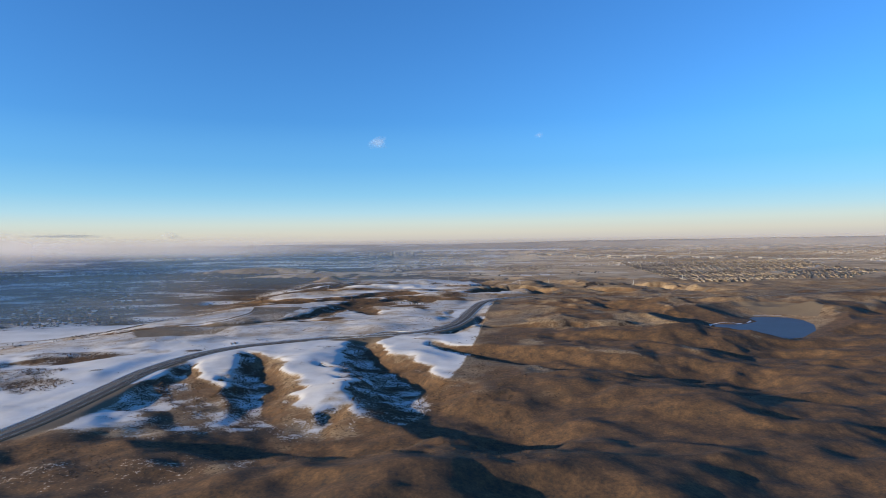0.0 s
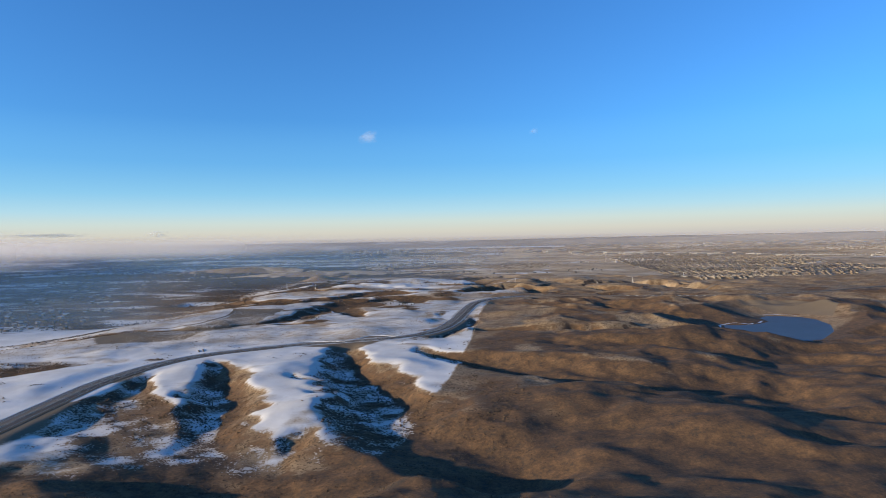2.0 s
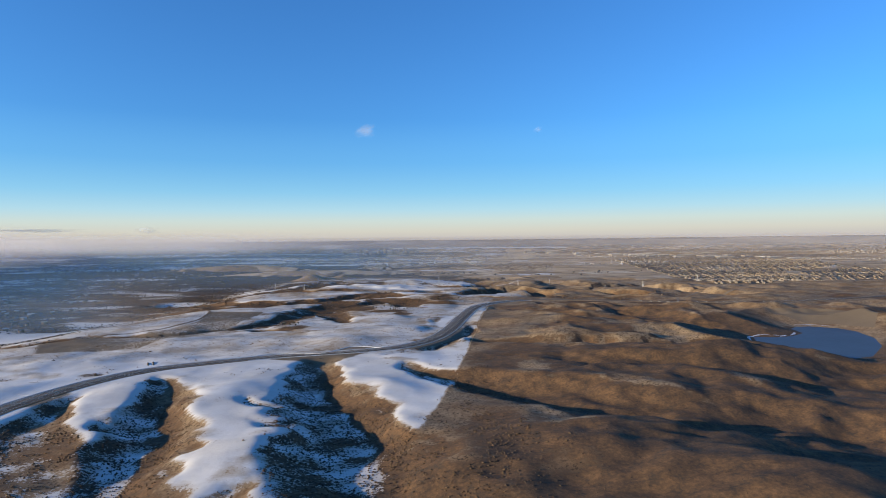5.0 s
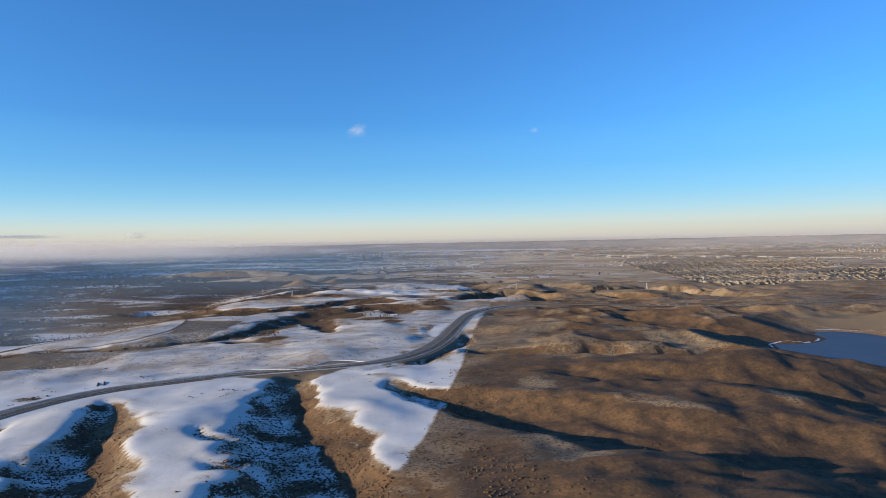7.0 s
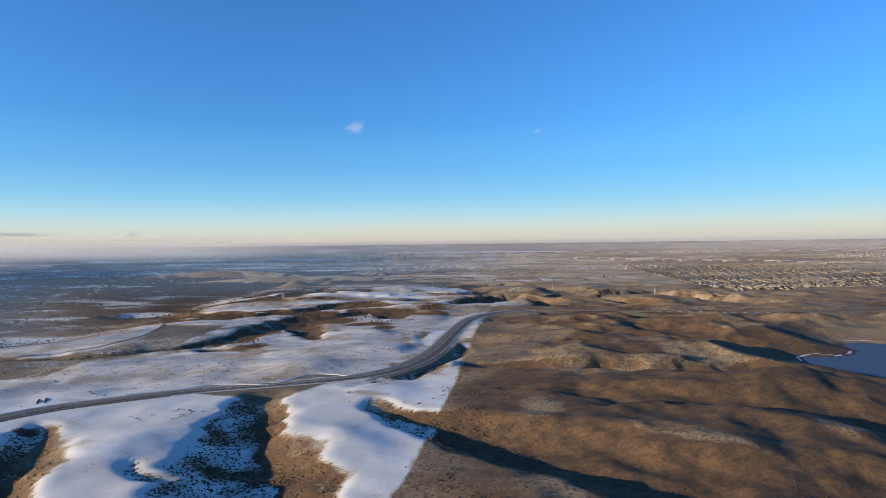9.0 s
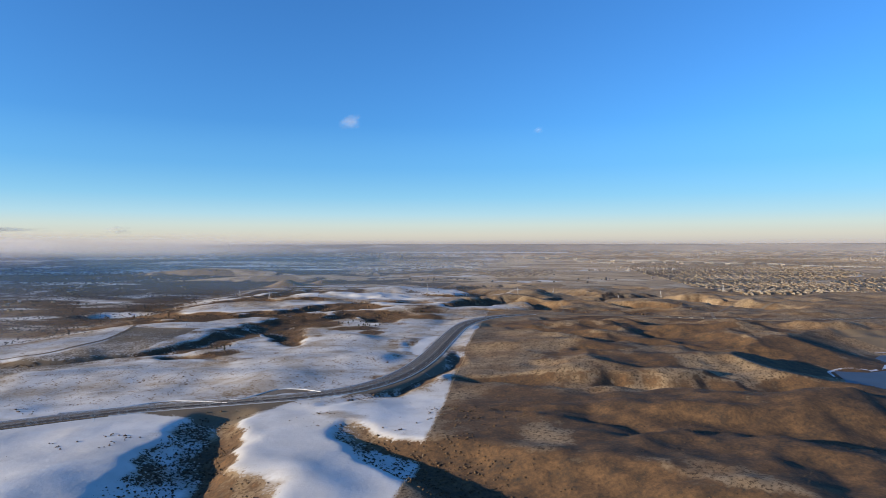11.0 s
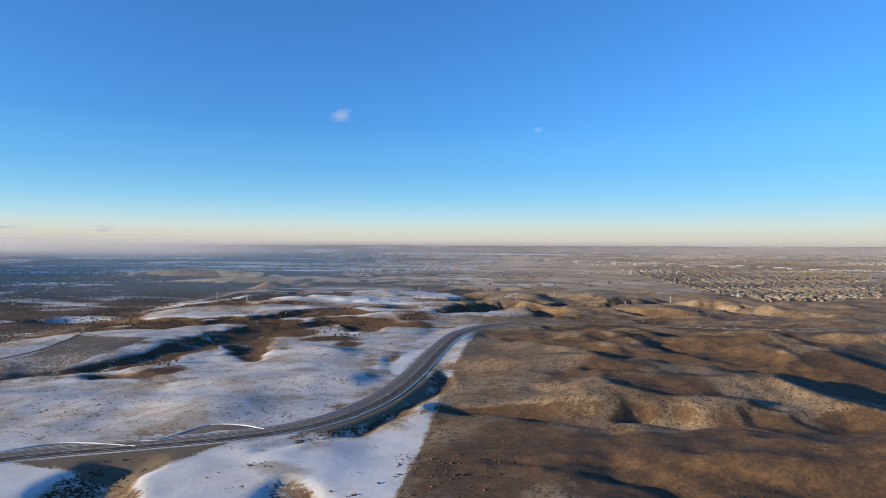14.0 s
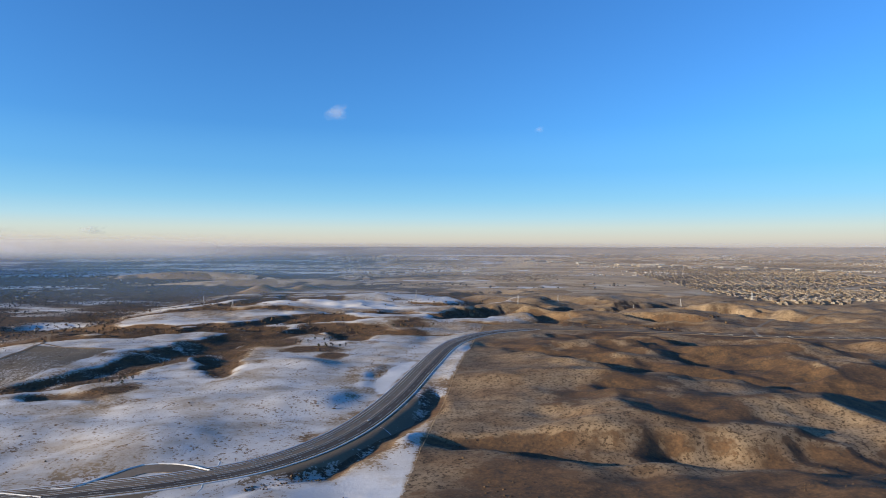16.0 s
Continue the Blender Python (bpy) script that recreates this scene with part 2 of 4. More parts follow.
def height(x, y):
    x, y = np.asarray(x, float), np.asarray(y, float)
    r = np.hypot(x, y)
    wx, wy = x + 7 * fbm(x, y, 45, 3, seed=1), y + 7 * fbm(x, y, 45, 3, seed=2)
    near_far = smooth(1700, 1300, y)
    z = 5.0 + (1.5 * fbm(x, y, 95, 2, seed=3) + 1.7 * fbm(wx, wy, 60, 2, seed=30) + 0.9 * fbm(x, y, 34, 2, seed=52) + 0.25 * fbm(x, y, 14, 2, seed=32)) * near_far
    hills = smooth(30, 130, x - 0.11 * (y - 600)) * near_far * (1 - 0.55 * smooth(950, 1050, y)) + 0.5 * smooth(1000, 1150, y) * smooth(1650, 1350, y) * smooth(-420, -250, x)
    hills = np.clip(hills + smooth(330, 250, y), 0, 1)
    z = z + hills * (5 * fbm(wx, wy, 150, 4, seed=4) + 6.4 * (0.4 - np.abs(fbm(0.62 * wx, 1.25 * wy, 100, 3, seed=5))) * 1.6 + 4.4 * (0.35 - np.abs(fbm(0.7 * wx + 0.3 * wy, 1.2 * wy - 0.2 * wx, 42, 3, seed=31))) + 1.3 * fbm(x, y, 20, 2, seed=53))
    vale = smooth(-250, -400, x + 12 * fbm(x, y, 80, 2, seed=6) + 0.28 * np.clip(900 - y, 0, 500)) * smooth(380, 520, y)
    z = z * (1 - vale) + vale * (-9 + 1.0 * fbm(x, y, 150, 2, seed=7))
    far = smooth(1250, 1900, y + 0.25 * np.abs(x))
    z = z * (1 - far) + far * (1 + 4 * fbm(x, y, 420, 2, seed=8) * smooth(3000, 2300, y))
    for hx, hy, up, a, b, turn in HILLS:
        c, sn = math.cos(radians(turn)), math.sin(radians(turn))
        u, v = ((wx - hx) * c + (wy - hy) * sn) / a, ((wy - hy) * c - (wx - hx) * sn) / b
        z = z + up * np.exp(-(u * u + v * v) * 1.3)
    carve, brim = 4.2 * ravines(x, y), np.zeros(x.shape)
    rag = 1 + 0.28 * fbm(x, y, 22, 3, seed=9)
    gx, gy = wx + 4 * fbm(x, y, 15, 2, seed=54), wy + 4 * fbm(x, y, 15, 2, seed=55)
    for g in GULLIES:
        d, side, e = nearest(gx, gy, g)
        carve = np.maximum(carve, 0.5 * e[..., 0] * (1 - smooth(0.18, 1.1, d / (e[..., 1] * rag))))
        brim = np.maximum(brim, 1 - smooth(0.75, 1.0, d / (e[..., 1] * rag + 16)))
    z = z - carve * (1 - 0.8 * far) * (1 + 1.3 * smooth(1000, 1090, y) * smooth(10, 90, x))
    low = smooth(0, 60, 330 + 0.9 * (x - 5) - y) * smooth(-20, 60, x)
    z = z - 8 * low
    lake = inside(x, y, LAKE)
    z = np.where(lake > -150, np.minimum(z, np.maximum(LAKE_Z + 0.6 - lake * 0.16 + 0.0016 * np.clip(lake, -150, 0) ** 2, LAKE_Z - 3)), z)
    road, side, _ = nearest(x, y, HIGHWAY)
    off = road * side + 1.5
    flat = np.where(off > 0, smooth(32, 10, off), smooth(20 + 26 * smooth(60, 150, x), 10.5, -off)) * smooth(1500, 1100, r)
    z = z * (1 - flat) + 5.0 * flat
    rise = np.clip((r - 3650) / 1300, 0, 1.1)                   # the plain climbs slowly to wooded uplands
    z = z * (1 - 0.5 * smooth(0, 0.6, rise)) + 80 * rise ** 1.9 + 3 * fbm(x, y, 420, 3, seed=10) * smooth(0.1, 0.5, rise)
    return z, carve, brim, vale, hills, far


# ---- materials ----
def material(name):
    m = bpy.data.materials.new(name)
    m.use_nodes = True
    return m, m.node_tree.nodes, m.node_tree.links, m.node_tree.nodes["Principled BSDF"]


def node(nodes, kind, **values):
    n = nodes.new(kind)
    for key, value in values.items():
        n.inputs[key].default_value = value
    return n


def noise_at(nodes, links, scale, detail=5.0, rough=0.55):
    pos = nodes.new("ShaderNodeNewGeometry")
    n = node(nodes, "ShaderNodeTexNoise", Scale=scale, Detail=detail, Roughness=rough)
    links.new(pos.outputs["Position"], n.inputs["Vector"])
    return n.outputs["Fac"]


def ramp(nodes, links, fac, stops):
    r = nodes.new("ShaderNodeValToRGB")
    while len(r.color_ramp.elements) < len(stops):
        r.color_ramp.elements.new(0.5)
    for e, (at, col) in zip(r.color_ramp.elements, stops):
        e.position, e.color = at, (*col, 1)
    links.new(fac, r.inputs[0])
    return r.outputs[0]


def mix(nodes, links, fac, a, b):
    m = nodes.new("ShaderNodeMix")
    m.data_type = "RGBA"
    links.new(fac, m.inputs[0])
    links.new(a, m.inputs[6])
    links.new(b, m.inputs[7])
    return m.outputs[2]


def arith(nodes, links, op, a, b):
    m = nodes.new("ShaderNodeMath")
    m.operation = op
    for slot, v in ((0, a), (1, b)):
        if isinstance(v, (int, float)):
            m.inputs[slot].default_value = v
        else:
            links.new(v, m.inputs[slot])
    return m.outputs[0]


def edge(nodes, links, value, low, high):
    m = nodes.new("ShaderNodeMapRange")
    m.interpolation_type = "SMOOTHSTEP"
    m.inputs["From Min"].default_value, m.inputs["From Max"].default_value = low, high
    links.new(value, m.inputs["Value"])
    return m.outputs["Result"]


def plain(name, colour, rough=0.8, metal=0.0, scale=0.5, vary=0.25, bump=0.1):
    """A surface with mottling at two scales and a fine relief."""
    m, n, l, bsdf = material(name)
    f = arith(n, l, "ADD", arith(n, l, "MULTIPLY", noise_at(n, l, scale), 0.6), arith(n, l, "MULTIPLY", noise_at(n, l, scale * 9), 0.4))
    dark, light = [tuple(min(1, c * k) for c in colour) for k in (1 - vary, 1 + vary)]
    l.new(ramp(n, l, f, [(0.3, dark), (0.7, light)]), bsdf.inputs["Base Color"])
    bsdf.inputs["Roughness"].default_value, bsdf.inputs["Metallic"].default_value = rough, metal
    bsdf.inputs["Specular IOR Level"].default_value = 0.5 if rough < 0.6 else 0.2
    if bump:
        b = node(n, "ShaderNodeBump", Strength=bump, Distance=0.1)
        l.new(f, b.inputs["Height"])
        l.new(b.outputs[0], bsdf.inputs["Normal"])
    return m


def ground_material():
    m, n, l, bsdf = material("winter_ground")
    att = n.new("ShaderNodeVertexColor")
    att.layer_name = "cover"
    sep = n.new("ShaderNodeSeparateColor")
    l.new(att.outputs["Color"], sep.inputs[0])
    snow_v, scrub_v, field_v = sep.outputs
    far_v = att.outputs["Alpha"]
    grain, clump, broad = noise_at(n, l, 0.7, 6, 0.68), noise_at(n, l, 0.16, 5, 0.6), noise_at(n, l, 0.028, 5, 0.6)
    pos = n.new("ShaderNodeNewGeometry")
    squash = n.new("ShaderNodeMapping")
    squash.inputs["Scale"].default_value = (0.045, 0.06, 0.06)
    squash.inputs["Rotation"].default_value = (0, 0, radians(-12))
    l.new(pos.outputs["Position"], squash.inputs["Vector"])
    streak_n = node(n, "ShaderNodeTexNoise", Scale=1.0, Detail=6.0, Roughness=0.65)
    l.new(squash.outputs[0], streak_n.inputs["Vector"])
    streak = streak_n.outputs["Fac"]
    # dry grass
    grass = mix(n, l, edge(n, l, broad, 0.38, 0.62),
                ramp(n, l, clump, [(0.3, (0.125, 0.076, 0.041)), (0.7, (0.285, 0.18, 0.098))]),
                ramp(n, l, clump, [(0.3, (0.205, 0.14, 0.082)), (0.7, (0.35, 0.255, 0.158))]))
    tuft = mix(n, l, edge(n, l, grain, 0.48, 0.62), grass, ramp(n, l, clump, [(0.4, (0.055, 0.036, 0.022)), (0.7, (0.12, 0.078, 0.046))]))
    # scrub: dark brush over brown litter
    brush = ramp(n, l, arith(n, l, "ADD", arith(n, l, "MULTIPLY", clump, 0.5), arith(n, l, "MULTIPLY", grain, 0.5)),
                 [(0.36, (0.042, 0.036, 0.030)), (0.5, (0.10, 0.06, 0.034)), (0.64, (0.175, 0.10, 0.05))])
    sfac = edge(n, l, arith(n, l, "ADD", scrub_v, arith(n, l, "MULTIPLY", arith(n, l, "SUBTRACT", clump, 0.5), 1.1)), 0.38, 0.62)
    base = mix(n, l, sfac, tuft, brush)
    field = mix(n, l, clump, ramp(n, l, broad, [(0.35, (0.13, 0.098, 0.066)), (0.65, (0.18, 0.135, 0.09))]), ramp(n, l, grain, [(0.3, (0.14, 0.105, 0.07)), (0.7, (0.20, 0.15, 0.10))]))
    base = mix(n, l, edge(n, l, field_v, 0.46, 0.54), base, field)
    # thin snow, with straw showing through in wind streaks
    full = ramp(n, l, broad, [(0.36, (0.53, 0.505, 0.475)), (0.62, (0.66, 0.64, 0.615))])
    straw = ramp(n, l, grain, [(0.35, (0.27, 0.215, 0.16)), (0.65, (0.45, 0.39, 0.325))])
    thin = arith(n, l, "MULTIPLY", arith(n, l, "SUBTRACT", 0.95, snow_v), 0.45)
    worn = edge(n, l, arith(n, l, "ADD", thin, arith(n, l, "ADD", arith(n, l, "MULTIPLY", streak, 0.46), arith(n, l, "ADD", arith(n, l, "MULTIPLY", broad, 0.5), arith(n, l, "MULTIPLY", grain, 0.24)))), 0.63, 0.86)
    snow = mix(n, l, worn, full, straw)
    speck = edge(n, l, arith(n, l, "ADD", noise_at(n, l, 1.3, 3, 0.6), arith(n, l, "MULTIPLY", worn, 0.10)), 0.67, 0.75)
    snow = mix(n, l, arith(n, l, "MULTIPLY", speck, 0.2), snow, ramp(n, l, clump, [(0.4, (0.10, 0.072, 0.05)), (0.6, (0.2, 0.15, 0.105))]))
    wob = arith(n, l, "ADD", arith(n, l, "MULTIPLY", arith(n, l, "SUBTRACT", clump, 0.5), 0.6), arith(n, l, "MULTIPLY", arith(n, l, "SUBTRACT", grain, 0.5), 1.8))
    cover = edge(n, l, arith(n, l, "ADD", snow_v, wob), 0.44, 0.56)
    near = mix(n, l, cover, base, snow)
    # the far plain: a patchwork of stubble, fallow and snowed-in plots, crossed by tree belts and lanes
    plots = n.new("ShaderNodeTexVoronoi")
    plots.distance = "CHEBYCHEV"
    plots.inputs["Scale"].default_value = 0.0085
    l.new(pos.outputs["Position"], plots.inputs["Vector"])
    tone = n.new("ShaderNodeSeparateColor")
    l.new(plots.outputs["Color"], tone.inputs[0])
    wide, mid = noise_at(n, l, 0.0042, 5, 0.6), noise_at(n, l, 0.021, 5, 0.65)
    plot = ramp(n, l, tone.outputs[0], [(0.1, (0.2, 0.135, 0.075)), (0.35, (0.36, 0.25, 0.145)), (0.6, (0.46, 0.33, 0.2)), (0.8, (0.5, 0.375, 0.24)), (0.95, (0.54, 0.44, 0.32))])
    plot = mix(n, l, edge(n, l, mid, 0.40, 0.66), plot, ramp(n, l, wide, [(0.4, (0.26, 0.175, 0.1)), (0.6, (0.47, 0.345, 0.22))]))
    belt = edge(n, l, arith(n, l, "ADD", arith(n, l, "MULTIPLY", scrub_v, 0.5), arith(n, l, "ADD", arith(n, l, "MULTIPLY", wide, 0.7), arith(n, l, "MULTIPLY", mid, 0.9))), 0.9, 1.02)
    plain_far = mix(n, l, belt, plot, ramp(n, l, clump, [(0.35, (0.035, 0.036, 0.036)), (0.65, (0.10, 0.082, 0.064))]))
    plain_far = mix(n, l, edge(n, l, arith(n, l, "ADD", snow_v, arith(n, l, "MULTIPLY", arith(n, l, "SUBTRACT", mid, 0.5), 1.5)), 0.45, 0.6), plain_far, full)
    l.new(mix(n, l, far_v, near, plain_far), bsdf.inputs["Base Color"])
    bsdf.inputs["Roughness"].default_value = 0.9
    bsdf.inputs["Specular IOR Level"].default_value = 0.15
    b = node(n, "ShaderNodeBump", Strength=0.22, Distance=0.7)
    l.new(arith(n, l, "ADD", arith(n, l, "MULTIPLY", grain, 0.5), clump), b.inputs["Height"])
    l.new(b.outputs[0], bsdf.inputs["Normal"])
    return m


GROUND = ground_material()


# ---- ground ----
def axis(low, high, fine, end_low, end_high, growth=1.055):
    a = list(np.arange(low, high + fine / 2, fine))
    step = fine
    while a[-1] < end_high:
        step *= growth
        a.append(min(a[-1] + step, end_high))
    step = fine
    while a[0] > end_low:
        step *= growth
        a.insert(0, max(a[0] - step, end_low))
    return np.array(a)


def link_mesh(name, verts, faces, mat, parent=None):
    me = bpy.data.meshes.new(name)
    me.from_pydata(verts, [], faces)
    me.materials.append(mat)
    ob = new(name, me)
    ob.parent = parent
    return ob


def cover_of(x, y, carve, brim, vale, hills, far, lit):
    """Snow, scrub and bare field over the plan, each with its edge at one half. lit: how far a slope faces the low sun."""
    d, side, _ = nearest(x, y, FENCE)
    west = np.clip(0.5 + side * d / 3, -1, 2)
    n1, n2, n3 = fbm(x, y, 120, 4, seed=20), fbm(x, y, 30, 3, seed=21), fbm(x, y, 14, 3, seed=28)
    depth = carve / 5.3 + 0.14 * n3
    sunny, shady = smooth(0.04, 0.26, lit), smooth(0.02, -0.16, lit)
    snow = np.minimum(west, 0.98 + 0.15 * n1)
    bank = smooth(0.04, 0.38, depth)
    snow = snow - brim * (1 - bank) * (0.05 + 0.36 * n3)
    snow = snow - 0.33 * smooth(575, 640, y - 0.25 * x) * (1 + 0.4 * n1)      # the northern plateau has thinner snow
    snow = snow - bank * (0.52 + 0.6 * sunny + 0.15 * n2)
    floor = smooth(0.8, 1.2, depth)
    snow = snow + floor * (0.10 + 0.25 * n2) * (1 - sunny) + (0.06 + 0.6 * n3) * bank * (1 - sunny)
    snow = snow - smooth(308, 268, y + 0.05 * x) * (0.95 + 0.5 * n2)
    north = smooth(930, 1080, y + 0.10 * x)
    patchy = 0.60 + 0.6 * fbm(x * 0.6, y * 1.6, 110, 4, seed=22) - smooth(70, 240, x) * 0.8 - 0.75 * bank * (1 - 0.3 * shady) + 0.12 * shady
    snow = snow * (1 - north) + patchy * north
    snow = snow * (1 - vale) + vale * (0.37 + 1.05 * fbm(x * 0.5, y * 1.0, 50, 4, seed=23))
    snow = np.where((x > 60) & (y < 1000) & (lit < -0.05), snow + 0.42 * smooth(0.1, 0.6, fbm(x, y, 40, 3, seed=33)), snow)
    snow = snow * (1 - far) + far * (0.33 + 0.8 * fbm(x * 0.7, y * 1.2, 190, 5, seed=24) - 0.33 * smooth(-50, 800, x))
    scrub = 0.16 + bank * (0.27 + 0.42 * shady + 0.3 * floor + 0.16 * sunny) + 0.85 * fbm(x, y, 46, 4, seed=25) * (0.3 + hills) + 0.18 * hills
    scrub = scrub + 0.25 * shady * hills + hills * (0.12 * sunny + 0.42 * fbm(x, y, 24, 3, seed=51)) + 0.95 * smooth(305, 265, y) * (1 + 0.6 * n2)
    scrub = scrub + 0.22 * bank * smooth(640, 700, y) * smooth(90, 40, x) * (1 + 0.5 * n3)
    scrub = scrub + 0.5 * smooth(640, 560, y) * smooth(0, 60, x) * (1 + 0.7 * n2)
    scrub = scrub + 0.45 * ravines(x, y) * (1 + 0.8 * n3)
    scrub = scrub * (1 - 0.55 * smooth(1000, 1100, y) * smooth(60, 140, x) * (1 - 0.6 * shady))
    scrub = np.maximum(scrub, vale * (0.72 + 0.6 * fbm(x, y, 80, 4, seed=26)))
    scrub = scrub + 0.3 * smooth(4100, 4600, np.hypot(x, y))
    scrub = scrub + far * smooth(4200, 3400, np.hypot(x, y)) * (smooth(300, -500, x) * (0.30 + 0.6 * fbm(x, y, 200, 3, seed=27)))
    field = np.clip(0.5 + inside(x, y, FIELD) / 8, 0, 1)
    snow = np.where(field > 0.5, np.minimum(snow, 0.05 + 0.75 * n1), snow)
    for hx, hy, a, b in ((-285, 1545, 60, 60), (-215, 1600, 50, 50), (-400, 1720, 230, 60), (-520, 1960, 240, 60), (-640, 1960, 260, 70), (-250, 1790, 190, 60)):
        g = smooth(1.2, 0.6, np.hypot((x - hx) / a, (y - hy) / b) + 0.3 * n2)
        snow, scrub = snow * (1 - g), scrub * (1 - 0.8 * g)
    river = np.clip(0.5 + inside(x, y, RIVER) / 10, 0, 1)
    snow = np.maximum(snow, np.where(river > 0, river * 1.1, 0))
    scrub = np.where(river > 0.5, 0, scrub)
    low = smooth(0, 40, 330 + 0.9 * (x - 5) - y) * smooth(-20, 40, x)
    scrub = np.maximum(scrub, low * (0.8 + 0.2 * n2))
    for poly in BARE:
        bare = np.clip(0.5 + inside(x, y, poly) / 6, 0, 1)
        snow = np.minimum(snow, 1.15 - bare + 0.1 * n3)
        field = np.maximum(field, bare)
    drift = np.clip(0.5 + inside(x, y, HOLLOW) / 4, 0, 1)
    snow, scrub, field = np.maximum(snow, drift * 1.2), scrub * (1 - drift), field * (1 - drift)
    # patches of brush standing out of the snow
    for px, py, rx, ry in ((-212, 522, 12, 9), (-235, 498, 10, 8), (-165, 505, 8, 6), (-134, 730, 18, 24), (-88, 908, 26, 24), (-52, 868, 30, 24), (-30, 836, 13, 13),
                           (14, 955, 24, 26), (14, 1015, 34, 60), (-300, 500, 44, 30), (-308, 975, 26, 70), (-318, 1060, 24, 50), (-300, 420, 50, 34), (-262, 395, 34, 24),
                           (120, 900, 60, 42), (170, 850, 50, 36), (-40, 1115, 50, 24), (-160, 1330, 70, 30)):
        g = smooth(1.0, 0.35, np.hypot((x - px) / rx, (y - py) / ry) + 0.5 * n2 + 0.4 * n3)
        thin_brush = px < -255 and py < 520
        snow, scrub = snow - (0.3 if thin_brush else 0.62) * g * (1 + 0.5 * n3), np.maximum(scrub, g * 0.85)
    return np.clip(snow, 0, 1), np.clip(scrub, 0, 1), field


def build_ground():
    xs = axis(-430, 470, 2.3, -5100, 5100, 1.032)
    ys = axis(200, 1250, 2.3, -5100, 5100, 1.032)
    X, Y = np.meshgrid(xs, ys)
    Z, carve, brim, vale, hills, far = height(X, Y)
    nx, ny = len(xs), len(ys)
    verts = np.stack([X, Y, Z], -1).reshape(-1, 3)
    i = (np.arange(ny - 1)[:, None] * nx + np.arange(nx - 1)[None, :]).ravel()
    quads = np.stack([i, i + 1, i + nx + 1, i + nx], -1)
    me = bpy.data.meshes.new("ground")
    me.vertices.add(len(verts))
    me.vertices.foreach_set("co", verts.ravel())
    me.loops.add(quads.size)
    me.loops.foreach_set("vertex_index", quads.ravel())
    me.polygons.add(len(quads))
    me.polygons.foreach_set("loop_start", np.arange(0, quads.size, 4))
    me.polygons.foreach_set("loop_total", np.full(len(quads), 4))
    me.polygons.foreach_set("use_smooth", np.ones(len(quads), bool))
    me.update(calc_edges=True)
    gy, gx = np.gradient(Z, ys, xs)
    lit = 0.93 * gx + 0.37 * gy
    snow, scrub, field = cover_of(X, Y, carve, brim, vale, hills, far, lit)
    col = me.color_attributes.new("cover", "FLOAT_COLOR", "POINT")
    col.data.foreach_set("color", np.stack([snow, scrub, field, np.maximum(far, 0.22 * smooth(1000, 1250, Y) * smooth(70, 170, X))], -1).astype(np.float32).ravel())
    me.materials.append(GROUND)
    tagged(new("ground", me), "rolling prairie of dry grass, scrub gullies and patchy snow", "ground", kind="structure")
    return xs, ys, {"z": Z, "snow": snow, "scrub": scrub, "carve": carve, "vale": vale, "far": far, "lit": lit}


XS, YS, MAPS = build_ground()


def on_map(key, x, y):
    """A value of the ground's grid at plan points."""
    x, y = np.asarray(x, float), np.asarray(y, float)
    i = np.clip(np.searchsorted(XS, x) - 1, 0, len(XS) - 2)
    j = np.clip(np.searchsorted(YS, y) - 1, 0, len(YS) - 2)
    u, v = (x - XS[i]) / (XS[i + 1] - XS[i]), (y - YS[j]) / (YS[j + 1] - YS[j])
    g = MAPS[key]
    return (g[j, i] * (1 - u) + g[j, i + 1] * u) * (1 - v) + (g[j + 1, i] * (1 - u) + g[j + 1, i + 1] * u) * v


# ---- highway ----
ASPHALT = plain("worn_asphalt", (0.072, 0.059, 0.049), 0.85, scale=0.08, vary=0.3)
PALE_ROAD = plain("salted_asphalt", (0.165, 0.13, 0.097), 0.85, scale=0.07, vary=0.3)
EARTH = plain("graded_earth", (0.17, 0.12, 0.075), 0.95, scale=0.06, vary=0.25)
SNOWBANK = plain("ploughed_snow", (0.62, 0.61, 0.60), 0.8, scale=0.3, vary=0.12, bump=0.4)
PAINT = plain("road_paint", (0.5, 0.48, 0.44), 0.7, scale=0.4, vary=0.2)


def ribbon(name, line, left, right, lift, mat, parent=None, thick=0.3, crown=0.0):
    """A strip along a plan line between two offsets (left positive), laid on the ground with thickness; crown raises its middle."""
    line = np.asarray(line, float)[:, :2]
    way = np.gradient(line, axis=0)
    way /= np.linalg.norm(way, axis=1)[:, None]
    side = np.stack([-way[:, 1], way[:, 0]], -1)
    rows = []
    for u, up in ((0, 0), (0.5, crown), (1, 0)):
        p = line + side * (left * (1 - u) + right * u)
        rows.append(np.c_[p, on_map("z", p[:, 0], p[:, 1]) + lift + up])
    skirt = [rows[0] - (0, 0, thick + lift), *rows, rows[2] - (0, 0, thick + lift)]
    n = len(line)
    verts = np.concatenate(skirt)
    faces = [(j * n + k, (j + 1) * n + k, (j + 1) * n + k + 1, j * n + k + 1) for j in range(4) for k in range(n - 1)]
    ob = link_mesh(name, verts.tolist(), faces, mat, parent)
    return ob


def stretch(x0, x1, y0, y1, line=None):
    """The part of the highway's line within a box of the plan."""
    line = HIGHWAY if line is None else line
    keep = (line[:, 0] >= x0) & (line[:, 0] <= x1) & (line[:, 1] >= y0) & (line[:, 1] <= y1)
    return line[keep]


